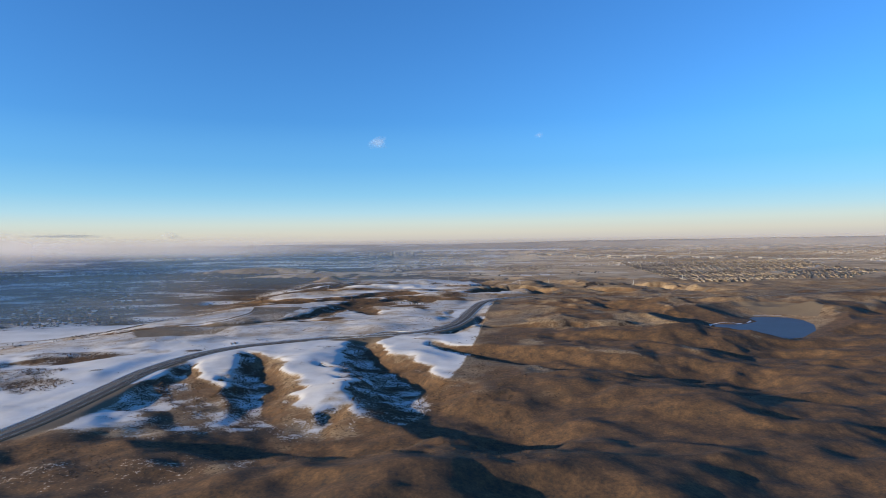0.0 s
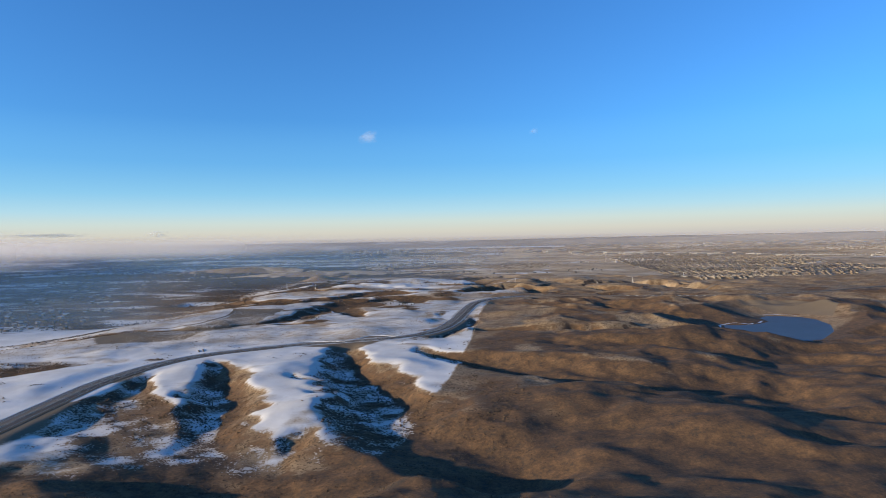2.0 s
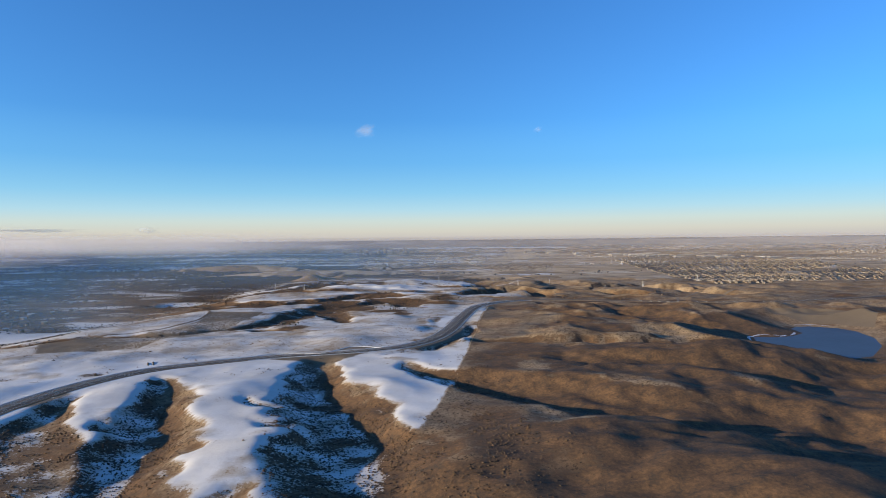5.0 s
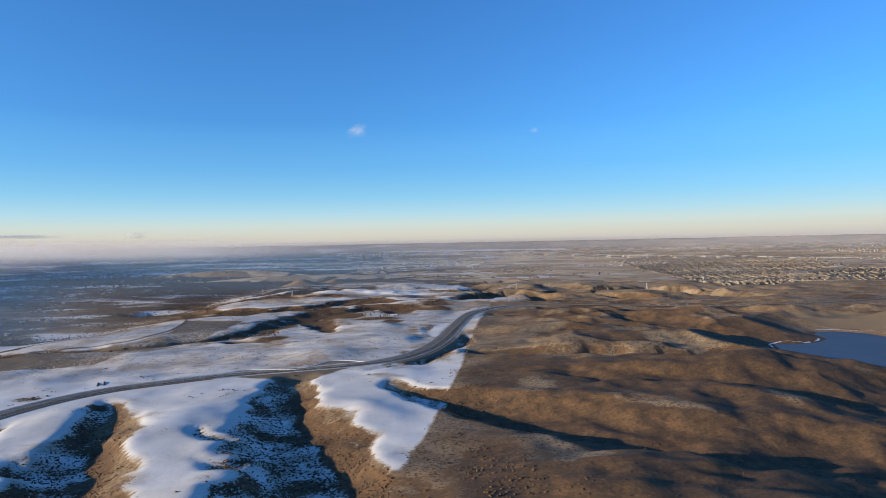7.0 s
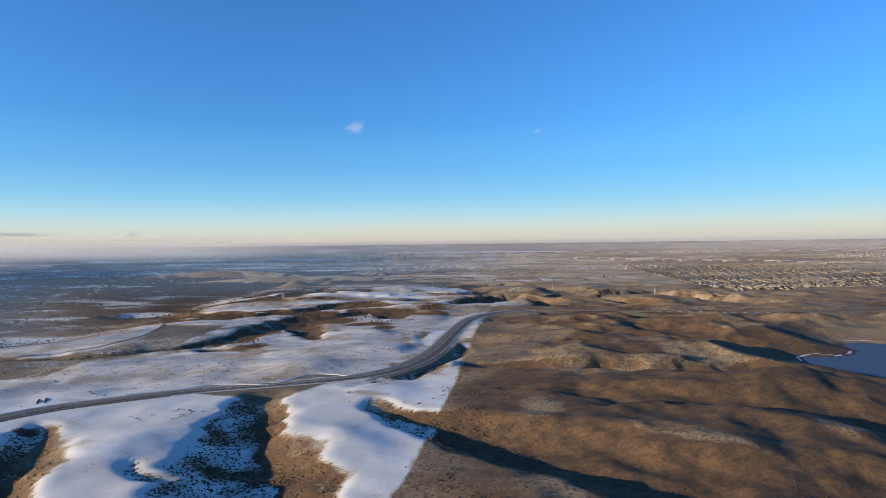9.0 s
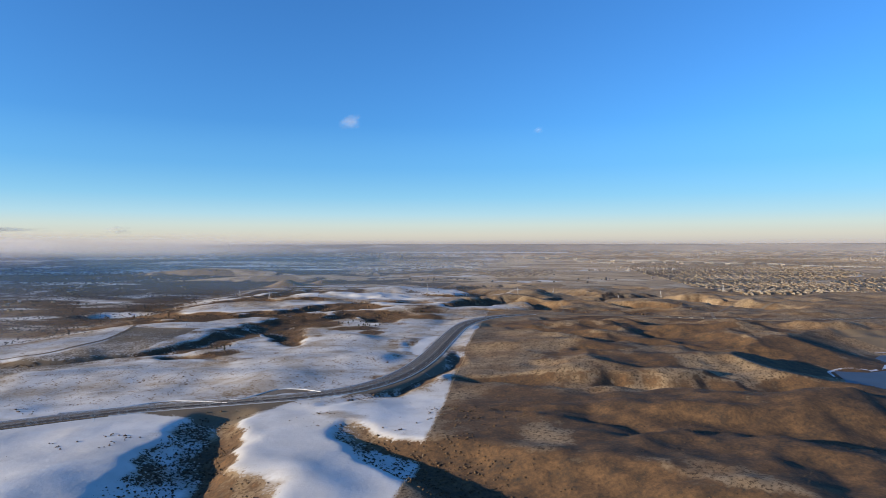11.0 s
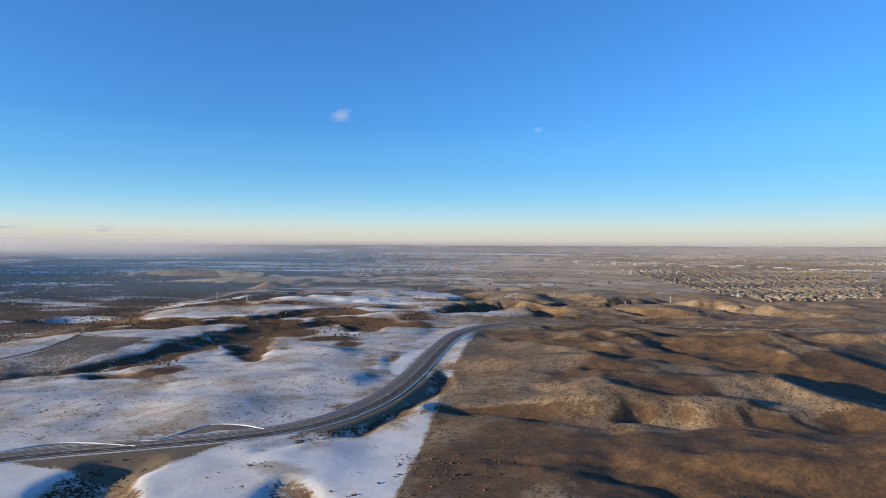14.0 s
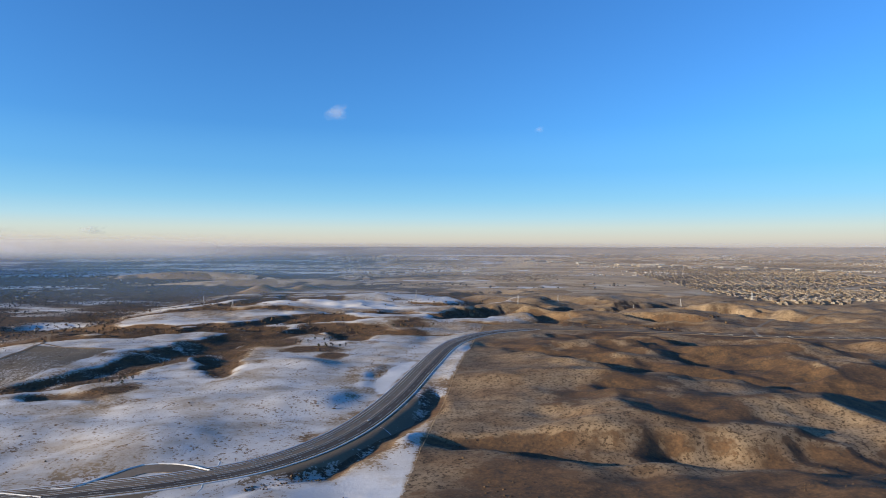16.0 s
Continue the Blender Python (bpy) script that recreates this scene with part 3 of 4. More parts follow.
road = new("road")
tagged(road, "divided highway curving over snowy prairie, one side salted pale", "road", kind="structure")
ribbon("carriageway", HIGHWAY, 2.9, -1.5, 0.30, PALE_ROAD, road)
tagged(ribbon("carriageway", HIGHWAY, -2.5, -7.0, 0.34, ASPHALT, road), "dark wet asphalt lanes")
ribbon("median", HIGHWAY, -1.5, -2.5, 0.34, EARTH, road, crown=0.15)
ribbon("shoulder", HIGHWAY, 5.6, 2.9, 0.24, EARTH, road)
ribbon("shoulder", HIGHWAY, -7.0, -8.6, 0.26, EARTH, road)
for offs in (2.7, -1.35, -2.65, -6.9):
    ribbon("edge_line", stretch(-260, 130, 100, 1000), offs + 0.08, offs - 0.08, 0.42, PAINT, road, 0.1)
for first in range(0, len(HIGHWAY) - 2, 3):
    seg = HIGHWAY[first:first + 2]
    if 400 < seg[0][1] < 960:
        ribbon("lane_dash", seg, 0.75, 0.65, 0.42, PAINT, road, 0.1)
        ribbon("lane_dash", seg, -4.71, -4.81, 0.46, PAINT, road, 0.1)
for offs, wide, lift in ((4.4, 0.3, 0.4), (6.2, 0.4, 0.4), (-8.4, 0.5, 0.4), (-1.95, 0.3, 0.45)):
    piece = stretch(-250, 110, 100, 985)
    if offs == -8.4:
        piece = stretch(-130, 140, 560, 1000)
    tagged(ribbon("snow_bank", piece, offs + wide / 2, offs - wide / 2, lift - 0.1, SNOWBANK, road, 0.3, 0.06), "ridge of ploughed snow")

# lay-bys and service tracks beside the highway
TRACKS = [
    ("layby", [(-150, 566), (-135, 573), (-122, 579), (-108, 588), (-92, 587), (-78, 584)], 3.0, PALE_ROAD, "bare earth lay-by edged with ploughed snow"),
    ("layby", [(-78, 590), (-70, 592), (-64, 602), (-57, 611), (-46, 612), (-36, 607)], 3.4, PALE_ROAD, "bare earth lay-by edged with ploughed snow"),
    ("farm_track", [(-360, 650), (-312, 695), (-300, 716), (-272, 732), (-259, 757), (-253, 799), (-264, 858), (-278, 900), (-310, 960), (-360, 1040)], 1.5, EARTH, "pale dirt track along a ploughed field"),
    ("farm_track", [(170, 972), (174, 1000), (181, 1022), (187, 1050), (194, 1078), (192, 1105), (203, 1137)], 0.4, PALE_ROAD, "narrow winding path with snow lying in it"),
    ("farm_track", [(-276, 894), (-230, 866), (-196, 858)], 1.0, EARTH, "pale dirt track along a ploughed field"),
    ("farm_track", [(330, 944), (360, 1010), (440, 1080), (560, 1120), (720, 1150)], 1.6, PALE_ROAD, "grey side road over brown hills"),
]
for name, pts, half, mat, label in TRACKS:
    tr = ribbon(name, spline(pts, 3.0), half, -half, 0.18, mat)
    tagged(tr, label, "track", kind="structure")
    if name == "layby":
        ribbon("snow_bank", spline(pts, 3.0), half + 0.6, half, 0.3, SNOWBANK, tr, 0.3, 0.25)

# snow drifts lying in the culverts that cross the highway
for cx, cy, ox, oy in ((-134, 570, -0.4, 0.92), (-33, 607, -0.1, 1.0), (13, 668, -0.75, 0.66), (31, 800, -0.95, 0.3), (-213, 468, -0.95, 0.3)):
    for near_end, far_end in ((5.8, 13.5), (-8.8, -15.5)):
        a, b = (cx + ox * near_end, cy + oy * near_end), (cx + ox * far_end, cy + oy * far_end)
        d = ribbon("snow_drift", spline([a, ((a[0] + b[0]) / 2 + 0.5, (a[1] + b[1]) / 2), b], 2.0), 0.17, -0.17, 0.03, SNOWBANK, None, 0.3, 0.05)
        tagged(d, "narrow white drift of snow on the highway verge", "snow drift", group="drifts along the highway")


# ---- water ----
def flat_shape(name, poly, z, mat, thick=0.3):
    bm = bmesh.new()
    top = bm.faces.new([bm.verts.new((x, y, z)) for x, y in poly])
    out = bmesh.ops.extrude_face_region(bm, geom=[top])
    bmesh.ops.translate(bm, vec=(0, 0, -thick), verts=[v for v in out["geom"] if isinstance(v, bmesh.types.BMVert)])
    bmesh.ops.recalc_face_normals(bm, faces=bm.faces)
    me = bpy.data.meshes.new(name)
    bm.to_mesh(me)
    bm.free()
    me.materials.append(mat)
    return new(name, me)


WATER = plain("cold_lake_water", (0.04, 0.055, 0.08), 0.56, scale=0.03, vary=0.3, bump=0.3)
ICE = plain("snowy_ice", (0.5, 0.5, 0.51), 0.5, scale=0.03, vary=0.2)
grown = [(366 + (x - 366) * 1.08, 700 + (y - 700) * 1.08) for x, y in LAKE]
tagged(flat_shape("water", grown, LAKE_Z, WATER), "still dark blue lake between brown hills", "lake", kind="structure")
for pts in ([(300, 690), (308, 712), (324, 722), (340, 718)], [(340, 716), (356, 724), (368, 738)], [(394, 786), (412, 786), (428, 774)], [(292, 674), (308, 660), (320, 646)]):
    tagged(ribbon("ice_edge", spline(pts, 4), 1.1, -1.1, 0.0, ICE, None, 0.2), "white rim of ice along the lake shore", "ice", group="ice on the lake")


# ---- scatter helpers ----
rnd = np.random.RandomState(11)
ICO = bmesh.new()
bmesh.ops.create_icosphere(ICO, subdivisions=1, radius=1.0)
ICO_V = np.array([v.co[:] for v in ICO.verts])
ICO_F = np.array([[v.index for v in f.verts] for f in ICO.faces])
ICO.free()


def big_mesh(name, verts, faces, mats, index=None, smooth_faces=False):
    """One mesh from arrays of triangles or quads."""
    verts, faces = np.asarray(verts, float), np.asarray(faces, int)
    me = bpy.data.meshes.new(name)
    me.vertices.add(len(verts))
    me.vertices.foreach_set("co", verts.ravel())
    k = faces.shape[1]
    me.loops.add(faces.size)
    me.loops.foreach_set("vertex_index", faces.ravel())
    me.polygons.add(len(faces))
    me.polygons.foreach_set("loop_start", np.arange(0, faces.size, k))
    me.polygons.foreach_set("loop_total", np.full(len(faces), k))
    if smooth_faces:
        me.polygons.foreach_set("use_smooth", np.ones(len(faces), bool))
    for m in mats:
        me.materials.append(m)
    if index is not None:
        me.polygons.foreach_set("material_index", np.asarray(index, np.int32))
    me.update(calc_edges=True)
    return new(name, me)


OCT_V = np.array([(1, 0, 0), (0, 1, 0), (-1, 0, 0), (0, -1, 0), (0, 0, 1), (0, 0, -0.8)])
OCT_F = np.array([(0, 1, 4), (1, 2, 4), (2, 3, 4), (3, 0, 4), (1, 0, 5), (2, 1, 5), (3, 2, 5), (0, 3, 5)])


def clumps(name, x, y, size, tall, mat, lobes=2, rough=0.35, shape=(ICO_V, ICO_F)):
    """Uneven clumps of foliage at plan points, each of a few ragged lobes."""
    form_v, form_f = shape
    n = len(x)
    z = on_map("z", x, y)
    vs, fs, base = [], [], 0
    for k in range(lobes):
        jit = 1 + rough * rnd.uniform(-1, 1, (n, len(form_v), 1))
        s = size * (1.0 if k == 0 else rnd.uniform(0.45, 0.8, n))
        c = np.stack([x, y, z + s * tall * 0.45], -1)
        if k:
            turn = rnd.uniform(0, 6.283, n)
            c[:, 0] += np.cos(turn) * size * 0.85
            c[:, 1] += np.sin(turn) * size * 0.85
        v = form_v[None] * jit * s[:, None, None] * np.array([1, 1, tall]) + c[:, None]
        vs.append(v.reshape(-1, 3))
        fs.append((form_f[None] + (np.arange(n) * len(form_v))[:, None, None]).reshape(-1, 3) + base)
        base += n * len(form_v)
    return big_mesh(name, np.concatenate(vs), np.concatenate(fs), [mat])


def foliage(name, dark, light):
    m, n, l, bsdf = material(name)
    geo = n.new("ShaderNodeNewGeometry")
    f = arith(n, l, "ADD", arith(n, l, "MULTIPLY", geo.outputs["Random Per Island"], 0.6), arith(n, l, "MULTIPLY", noise_at(n, l, 1.5), 0.4))
    l.new(ramp(n, l, f, [(0.2, dark), (0.8, light)]), bsdf.inputs["Base Color"])
    bsdf.inputs["Roughness"].default_value = 0.95
    bsdf.inputs["Specular IOR Level"].default_value = 0.1
    return m


BRUSH = foliage("bare_brush", (0.05, 0.037, 0.027), (0.15, 0.095, 0.055))
TREES = foliage("bare_winter_trees", (0.045, 0.048, 0.054), (0.105, 0.097, 0.09))
CONIFER = foliage("conifer_green", (0.022, 0.03, 0.022), (0.06, 0.065, 0.04))


def pick(n, box, chance):
    """Random plan points in a box, kept where chance(x, y) allows."""
    x, y = rnd.uniform(box[0], box[1], n), rnd.uniform(box[2], box[3], n)
    keep = rnd.uniform(0, 1, n) < chance(x, y)
    return x[keep], y[keep]


# ---- brush in the gullies and on the shaded banks ----
x, y = pick(560000, (-430, 420, 230, 1020), lambda x, y: (smooth(0.42, 0.95, on_map("scrub", x, y) + 0.6 * fbm(x, y, 8, 3, seed=41)) * (0.6 - 0.5 * smooth(20, 60, x)) + 0.06 * smooth(1, 4, on_map("carve", x, y)) + 0.02 * (x > 60) * smooth(0.05, 0.4, fbm(x, y, 40, 3, seed=47))) * (1 - on_map("vale", x, y)) * (nearest(x, y, HIGHWAY)[0] > 13) * (inside(x, y, BARE[0]) < -2) * ((np.abs(x - 27) > 22) | (np.abs(y - 680) > 80)))
tagged(clumps("brush", x, y, rnd.uniform(0.16, 0.66, len(x)) ** 1.1 * (0.55 + 0.45 * smooth(290, 380, y)) * (1 - 0.4 * smooth(50, 80, x)), 0.62, BRUSH, 1, 0.55, (OCT_V, OCT_F)), "dark leafless brush filling snowy gullies", "brush", kind="stuff")
x, y = pick(9000, (-430, 430, 990, 1500), lambda x, y: smooth(0.45, 0.95, on_map("scrub", x, y) + 0.3 * fbm(x, y, 20, 2, seed=42)))
tagged(clumps("hillside_brush", x, y, rnd.uniform(0.6, 1.5, len(x)), 0.7, BRUSH, 1), "dark leafless brush on far slopes", "brush", kind="stuff")

# ---- woods and gardens of the river town ----
x, y = pick(185000, (-2300, -230, 480, 2300), lambda x, y: smooth(0.25, 0.9, on_map("scrub", x, y) + 0.5 * fbm(x, y, 70, 3, seed=43)) * np.where(x > -430, on_map("vale", x, y), 1) * (x < -0.2 * y - 120) * (x > -1.1 * y - 100) * (inside(x, y, RIVER) < 0) * smooth(2300, 900, y) * 0.6)
tagged(clumps("woods", x, y, rnd.uniform(0.3, 0.8, len(x)) * (1 + y / 2500), 0.8, TREES, 1), "dark bare trees across a river valley town", "woods", kind="stuff")
x, y = pick(40000, (-1700, 2500, 1650, 4300), lambda x, y: smooth(-0.1, 0.6, fbm(x * 0.7, y * 1.3, 160, 3, seed=44)) * 0.55 * (1 - 0.93 * smooth(200, 600, x)) * (inside(x, y, [(200, 2500), (560, 2500), (760, 4700), (380, 4700)]) < 0))
tagged(clumps("street_trees", x, y, rnd.uniform(1.5, 3.4, len(x)), 0.7, TREES, 1), "dark bare trees between far suburbs", "woods", kind="stuff")


# ---- houses ----
def tones(name, colours, rough=0.85):
    m, n, l, bsdf = material(name)
    geo = n.new("ShaderNodeNewGeometry")
    inf = n.new("ShaderNodeObjectInfo")
    f = arith(n, l, "FRACT", arith(n, l, "ADD", geo.outputs["Random Per Island"], inf.outputs["Random"]), 0)
    r = ramp(n, l, f, [(k / len(colours), c) for k, c in enumerate(colours)])
    r.node.color_ramp.interpolation = "CONSTANT"
    l.new(r, bsdf.inputs["Base Color"])
    bsdf.inputs["Roughness"].default_value = rough
    return m


WALLS = tones("house_siding", [(0.206, 0.162, 0.11), (0.269, 0.22, 0.158), (0.176, 0.125, 0.079), (0.304, 0.26, 0.205), (0.147, 0.112, 0.087), (0.235, 0.17, 0.11)])
ROOFS = tones("shingle_roofs", [(0.12, 0.098, 0.082), (0.20, 0.16, 0.128), (0.11, 0.09, 0.078), (0.27, 0.22, 0.175), (0.40, 0.34, 0.28)])
SNOW_ROOFS = tones("snowed_roofs", [(0.07, 0.06, 0.054), (0.338, 0.342, 0.359), (0.109, 0.093, 0.082), (0.381, 0.381, 0.392), (0.054, 0.049, 0.046), (0.272, 0.272, 0.283)])
WHITE_ROOF = tones("white_membrane_roofs", [(0.379, 0.374, 0.362), (0.323, 0.312, 0.295), (0.412, 0.407, 0.402), (0.235, 0.217, 0.201)])
PANEL = tones("pale_wall_panels", [(0.307, 0.262, 0.212), (0.346, 0.318, 0.279), (0.251, 0.201, 0.156), (0.368, 0.351, 0.335)])
GLASS_WALL = plain("dark_window_bands", (0.07, 0.08, 0.10), 0.25, scale=0.2, vary=0.3, bump=0)


def box_arrays(cx, cy, cz, w, d, h, turn):
    """Corner arrays of upright boxes, as (n, 8, 3): four low corners, four high."""
    q = np.array([(-1, -1), (1, -1), (1, 1), (-1, 1)]) * 0.5
    px, py = q[:, 0] * w[:, None], q[:, 1] * d[:, None]
    c, s = np.cos(turn)[:, None], np.sin(turn)[:, None]
    X, Y = cx[:, None] + px * c - py * s, cy[:, None] + px * s + py * c
    lo = np.stack([X, Y, np.repeat(cz[:, None] - 0.5, 4, 1)], -1)
    hi = np.stack([X, Y, np.repeat((cz + h)[:, None], 4, 1)], -1)
    return np.concatenate([lo, hi], 1)


def houses(name, x, y, w, d, h, turn, wall, roof, pitched=True):
    """Many houses joined: walls, and gabled roofs with eaves, or flat roof slabs."""
    n = len(x)
    z = on_map("z", x, y)
    walls = box_arrays(x, y, z, w, d, h, turn)
    wf = np.array([(0, 1, 5, 4), (1, 2, 6, 5), (2, 3, 7, 6), (3, 0, 4, 7)])
    vs, fs, ix = [walls.reshape(-1, 3)], [(wf[None] + (np.arange(n) * 8)[:, None, None]).reshape(-1, 4)], [np.zeros(n * 4)]
    if pitched:
        eave = box_arrays(x, y, z, w * 1.1, d * 1.12, h, turn)[:, 4:]
        ridge_a, ridge_b = (eave[:, 0] + eave[:, 3]) / 2, (eave[:, 1] + eave[:, 2]) / 2
        up = (d * 0.32)[:, None] * np.array([0, 0, 1])
        rv = np.concatenate([eave, (ridge_a + up)[:, None], (ridge_b + up)[:, None]], 1)
        rf = np.array([(0, 1, 5, 4), (2, 3, 4, 5), (0, 3, 2, 1)])
        nv = 6
    else:
        rv = box_arrays(x, y, z + h - 0.3, w * 1.02, d * 1.02, np.full(n, 0.5), turn)
        rf = np.array([(4, 5, 6, 7), (0, 1, 5, 4), (1, 2, 6, 5), (2, 3, 7, 6), (3, 0, 4, 7)])
        nv = 8
    vs.append(rv.reshape(-1, 3))
    fs.append((rf[None] + (np.arange(n) * nv)[:, None, None]).reshape(-1, 4) + n * 8)
    ix.append(np.ones(n * len(rf)))
    return big_mesh(name, np.concatenate(vs), np.concatenate(fs), [wall, roof], np.concatenate(ix))


def street_rows(poly, along, gap, pitch, keep=0.74):
    """Plan points of houses in pairs of rows along streets inside a polygon, and their turn."""
    px, py = np.array(poly).T
    cx, cy, size = px.mean(), py.mean(), max(np.ptp(px), np.ptp(py))
    c, s = math.cos(along), math.sin(along)
    u, v = np.meshgrid(np.arange(-size, size, pitch), np.arange(-size, size, gap))
    v = v + np.where((np.round(v / gap).astype(int) % 2) == 0, gap * 0.16, -gap * 0.16)
    bend = 14 * np.sin(u / 52.0 + v / 90.0) + 9 * np.sin(v / 55.0)
    u, v = (u + rnd.uniform(-1.9, 1.9, u.shape)).ravel(), (v + bend + rnd.uniform(-1.7, 1.7, v.shape)).ravel()
    x, y = cx + u * c - v * s, cy + u * s + v * c
    ok = (inside(x, y, list(poly)) > 3) & (rnd.uniform(0, 1, len(x)) < keep)
    x, y = x[ok], y[ok]
    return x, y, np.full(len(x), along) + rnd.uniform(-0.12, 0.12, len(x))


def part(name, bm, mat, parent, label=""):
    me = bpy.data.meshes.new(name)
    bm.to_mesh(me)
    bm.free()
    me.materials.append(mat)
    ob = new(name, me)
    ob.parent = parent
    return tagged(ob, label)


def block(bm, x, y, z, w, d, h, bevel=0.0):
    """A box standing on z, added to a bmesh."""
    made = bmesh.ops.create_cube(bm, size=1.0, matrix=Matrix.Translation((x, y, z + h / 2)) @ Matrix.Diagonal((w, d, h, 1)))
    if bevel:
        edges = list({e for v in made["verts"] for e in v.link_edges})
        bmesh.ops.bevel(bm, geom=edges, offset=bevel, segments=1, affect="EDGES")
    return made["verts"]


def make_house(wide, deep, tall):
    house = new("house")
    bm = bmesh.new()
    block(bm, 0, 0, -0.6, wide, deep, tall + 0.6)
    block(bm, wide * 0.42, -deep * 0.55, -0.6, wide * 0.42, deep * 0.4, tall * 0.7 + 0.6)
    part("wall", bm, WALLS, house)
    bm = bmesh.new()
    e, r = 0.35, deep * 0.34
    for cx, cy, w, d, z, rise in ((0, 0, wide + 2 * e, deep + 2 * e, tall, r), (wide * 0.42, -deep * 0.55, wide * 0.42 + e, deep * 0.4 + e, tall * 0.7, r * 0.4)):
        v = [bm.verts.new((cx + sx * w / 2, cy + sy * d / 2, z)) for sx, sy in ((-1, -1), (1, -1), (1, 1), (-1, 1))]
        a, b = bm.verts.new((cx - w / 2, cy, z + rise)), bm.verts.new((cx + w / 2, cy, z + rise))
        for f in ((v[0], v[1], b, a), (v[2], v[3], a, b), (v[3], v[0], a), (v[1], v[2], b), (v[3], v[2], v[1], v[0])):
            bm.faces.new(f)
    part("roof", bm, ROOFS, house)
    return house


SUBURBS = [
    ([(510, 1312), (518, 1250), (600, 1255), (760, 1300), (900, 1700), (760, 1900), (640, 2000), (586, 1788), (545, 1522)], radians(64)),
    ([(586, 1800), (760, 1930), (900, 1720), (1250, 2000), (1500, 2600), (1000, 2700), (751, 2750), (645, 2145)], radians(58)),
    ([(150, 2200), (187, 1895), (333, 1980), (423, 2328), (284, 2507)], radians(8)),
    ([(780, 2800), (1000, 2720), (1500, 2620), (2000, 3000), (1671, 3600), (1100, 3400)], radians(30)),
    ([(760, 1290), (900, 1350), (1250, 1700), (1250, 1960), (920, 1690)], radians(50)),
]
first_house, hx, hy, ht = make_house(4.6, 3.6, 1.9), [], [], []
for poly, along in SUBURBS:
    a, b, c = street_rows(poly, along, 11.0 if poly[0][1] < 1700 else 14.0, 6.2 if poly[0][1] < 1700 else 8.0)
    hx.append(a), hy.append(b), ht.append(c)
hx, hy, ht = map(np.concatenate, (hx, hy, ht))
order = np.argsort(np.hypot(hx - 40, hy - 380))
hx, hy, ht = hx[order], hy[order], ht[order]
tagged(first_house, "small tan suburban house with a dark shingle roof", "house", "houses of the suburb")
for k in range(260):
    m = pose(hx[k], hy[k], float(on_map("z", hx[k], hy[k])), 0, 0, math.degrees(ht[k]) + (180 if k % 2 else 0))
    if k == 0:
        first_house.matrix_basis = m
    else:
        copy_thing(first_house, m)
far_h = slice(260, None)
n = len(hx) - 260
tx, ty = hx[hy < 2300][::5], hy[hy < 2300][::5]
gx, gy = tx + rnd.normal(0, 3.2, len(tx)), ty + rnd.normal(0, 3.2, len(tx))
tagged(clumps("garden_trees", gx, gy, rnd.uniform(0.6, 1.5, len(gx)), 0.9, TREES, 1), "dark bare trees between suburban houses", "trees", kind="stuff")
tagged(houses("suburb", hx[far_h], hy[far_h], rnd.uniform(3.6, 5.4, n), rnd.uniform(3.0, 4.2, n), rnd.uniform(1.5, 2.2, n), ht[far_h], WALLS, ROOFS), "rows of small tan houses with dark roofs", "houses", kind="stuff")
x, y = pick(16000, (-2300, -250, 760, 2600), lambda x, y: smooth(-0.1, 0.5, fbm(x, y, 130, 3, seed=45)) * (x < -0.22 * y - 140) * (inside(x, y, RIVER) < -8) * np.where(x > -430, on_map("vale", x, y) > 0.9, 1) * 0.5)
n = len(x)
tagged(houses("river_town", x, y, rnd.uniform(3.6, 6, n), rnd.uniform(3.0, 4.4, n), rnd.uniform(1.6, 2.6, n), rnd.uniform(-0.2, 0.2, n) + 0.5, WALLS, SNOW_ROOFS), "small houses with snowed roofs in the river town", "houses", kind="stuff")
x, y = pick(26000, (-1900, 2600, 2250, 4450), lambda x, y: smooth(0.0, 0.5, fbm(x, y, 260, 3, seed=46)) * 0.6 * (inside(x, y, [(200, 2400), (700, 2400), (820, 4700), (300, 4700)]) < 0))
n = len(x)
tagged(houses("far_city", x, y, rnd.uniform(3.5, 8, n), rnd.uniform(3.5, 7, n), rnd.uniform(2, 4, n), rnd.uniform(-0.1, 0.1, n) + 0.12, PANEL, SNOW_ROOFS, False), "low buildings of a far city", "buildings", kind="stuff")


# ---- warehouses, clinic and towers ----
def make_building(name, w, d, h, storeys, wall, roof, label, category, group, m):
    b = new(name)
    bm = bmesh.new()
    block(bm, 0, 0, -1.5, w, d, h + 1.5)
    part("wall", bm, wall, b)
    bm = bmesh.new()
    block(bm, 0, 0, h, w * 1.01, d * 1.01, 0.5)
    block(bm, w * 0.2, d * 0.1, h + 0.5, w * 0.18, d * 0.25, max(0.8, h * 0.08))
    part("roof", bm, roof, b)
    for k in range(storeys):
        bm = bmesh.new()
        block(bm, 0, 0, h * (k + 0.35) / storeys, w * 1.006, d * 1.006, h * 0.4 / storeys)
        part("window_band", bm, GLASS_WALL, b)
    b.matrix_basis = m
    return tagged(b, label, category, group)


def put(name, x, y, w, d, h, storeys, wall, roof, label, category, group, turn=8.0):
    return make_building(name, w, d, h, storeys, wall, roof, label, category, group, pose(x, y, float(on_map("z", x, y)), 0, 0, turn))


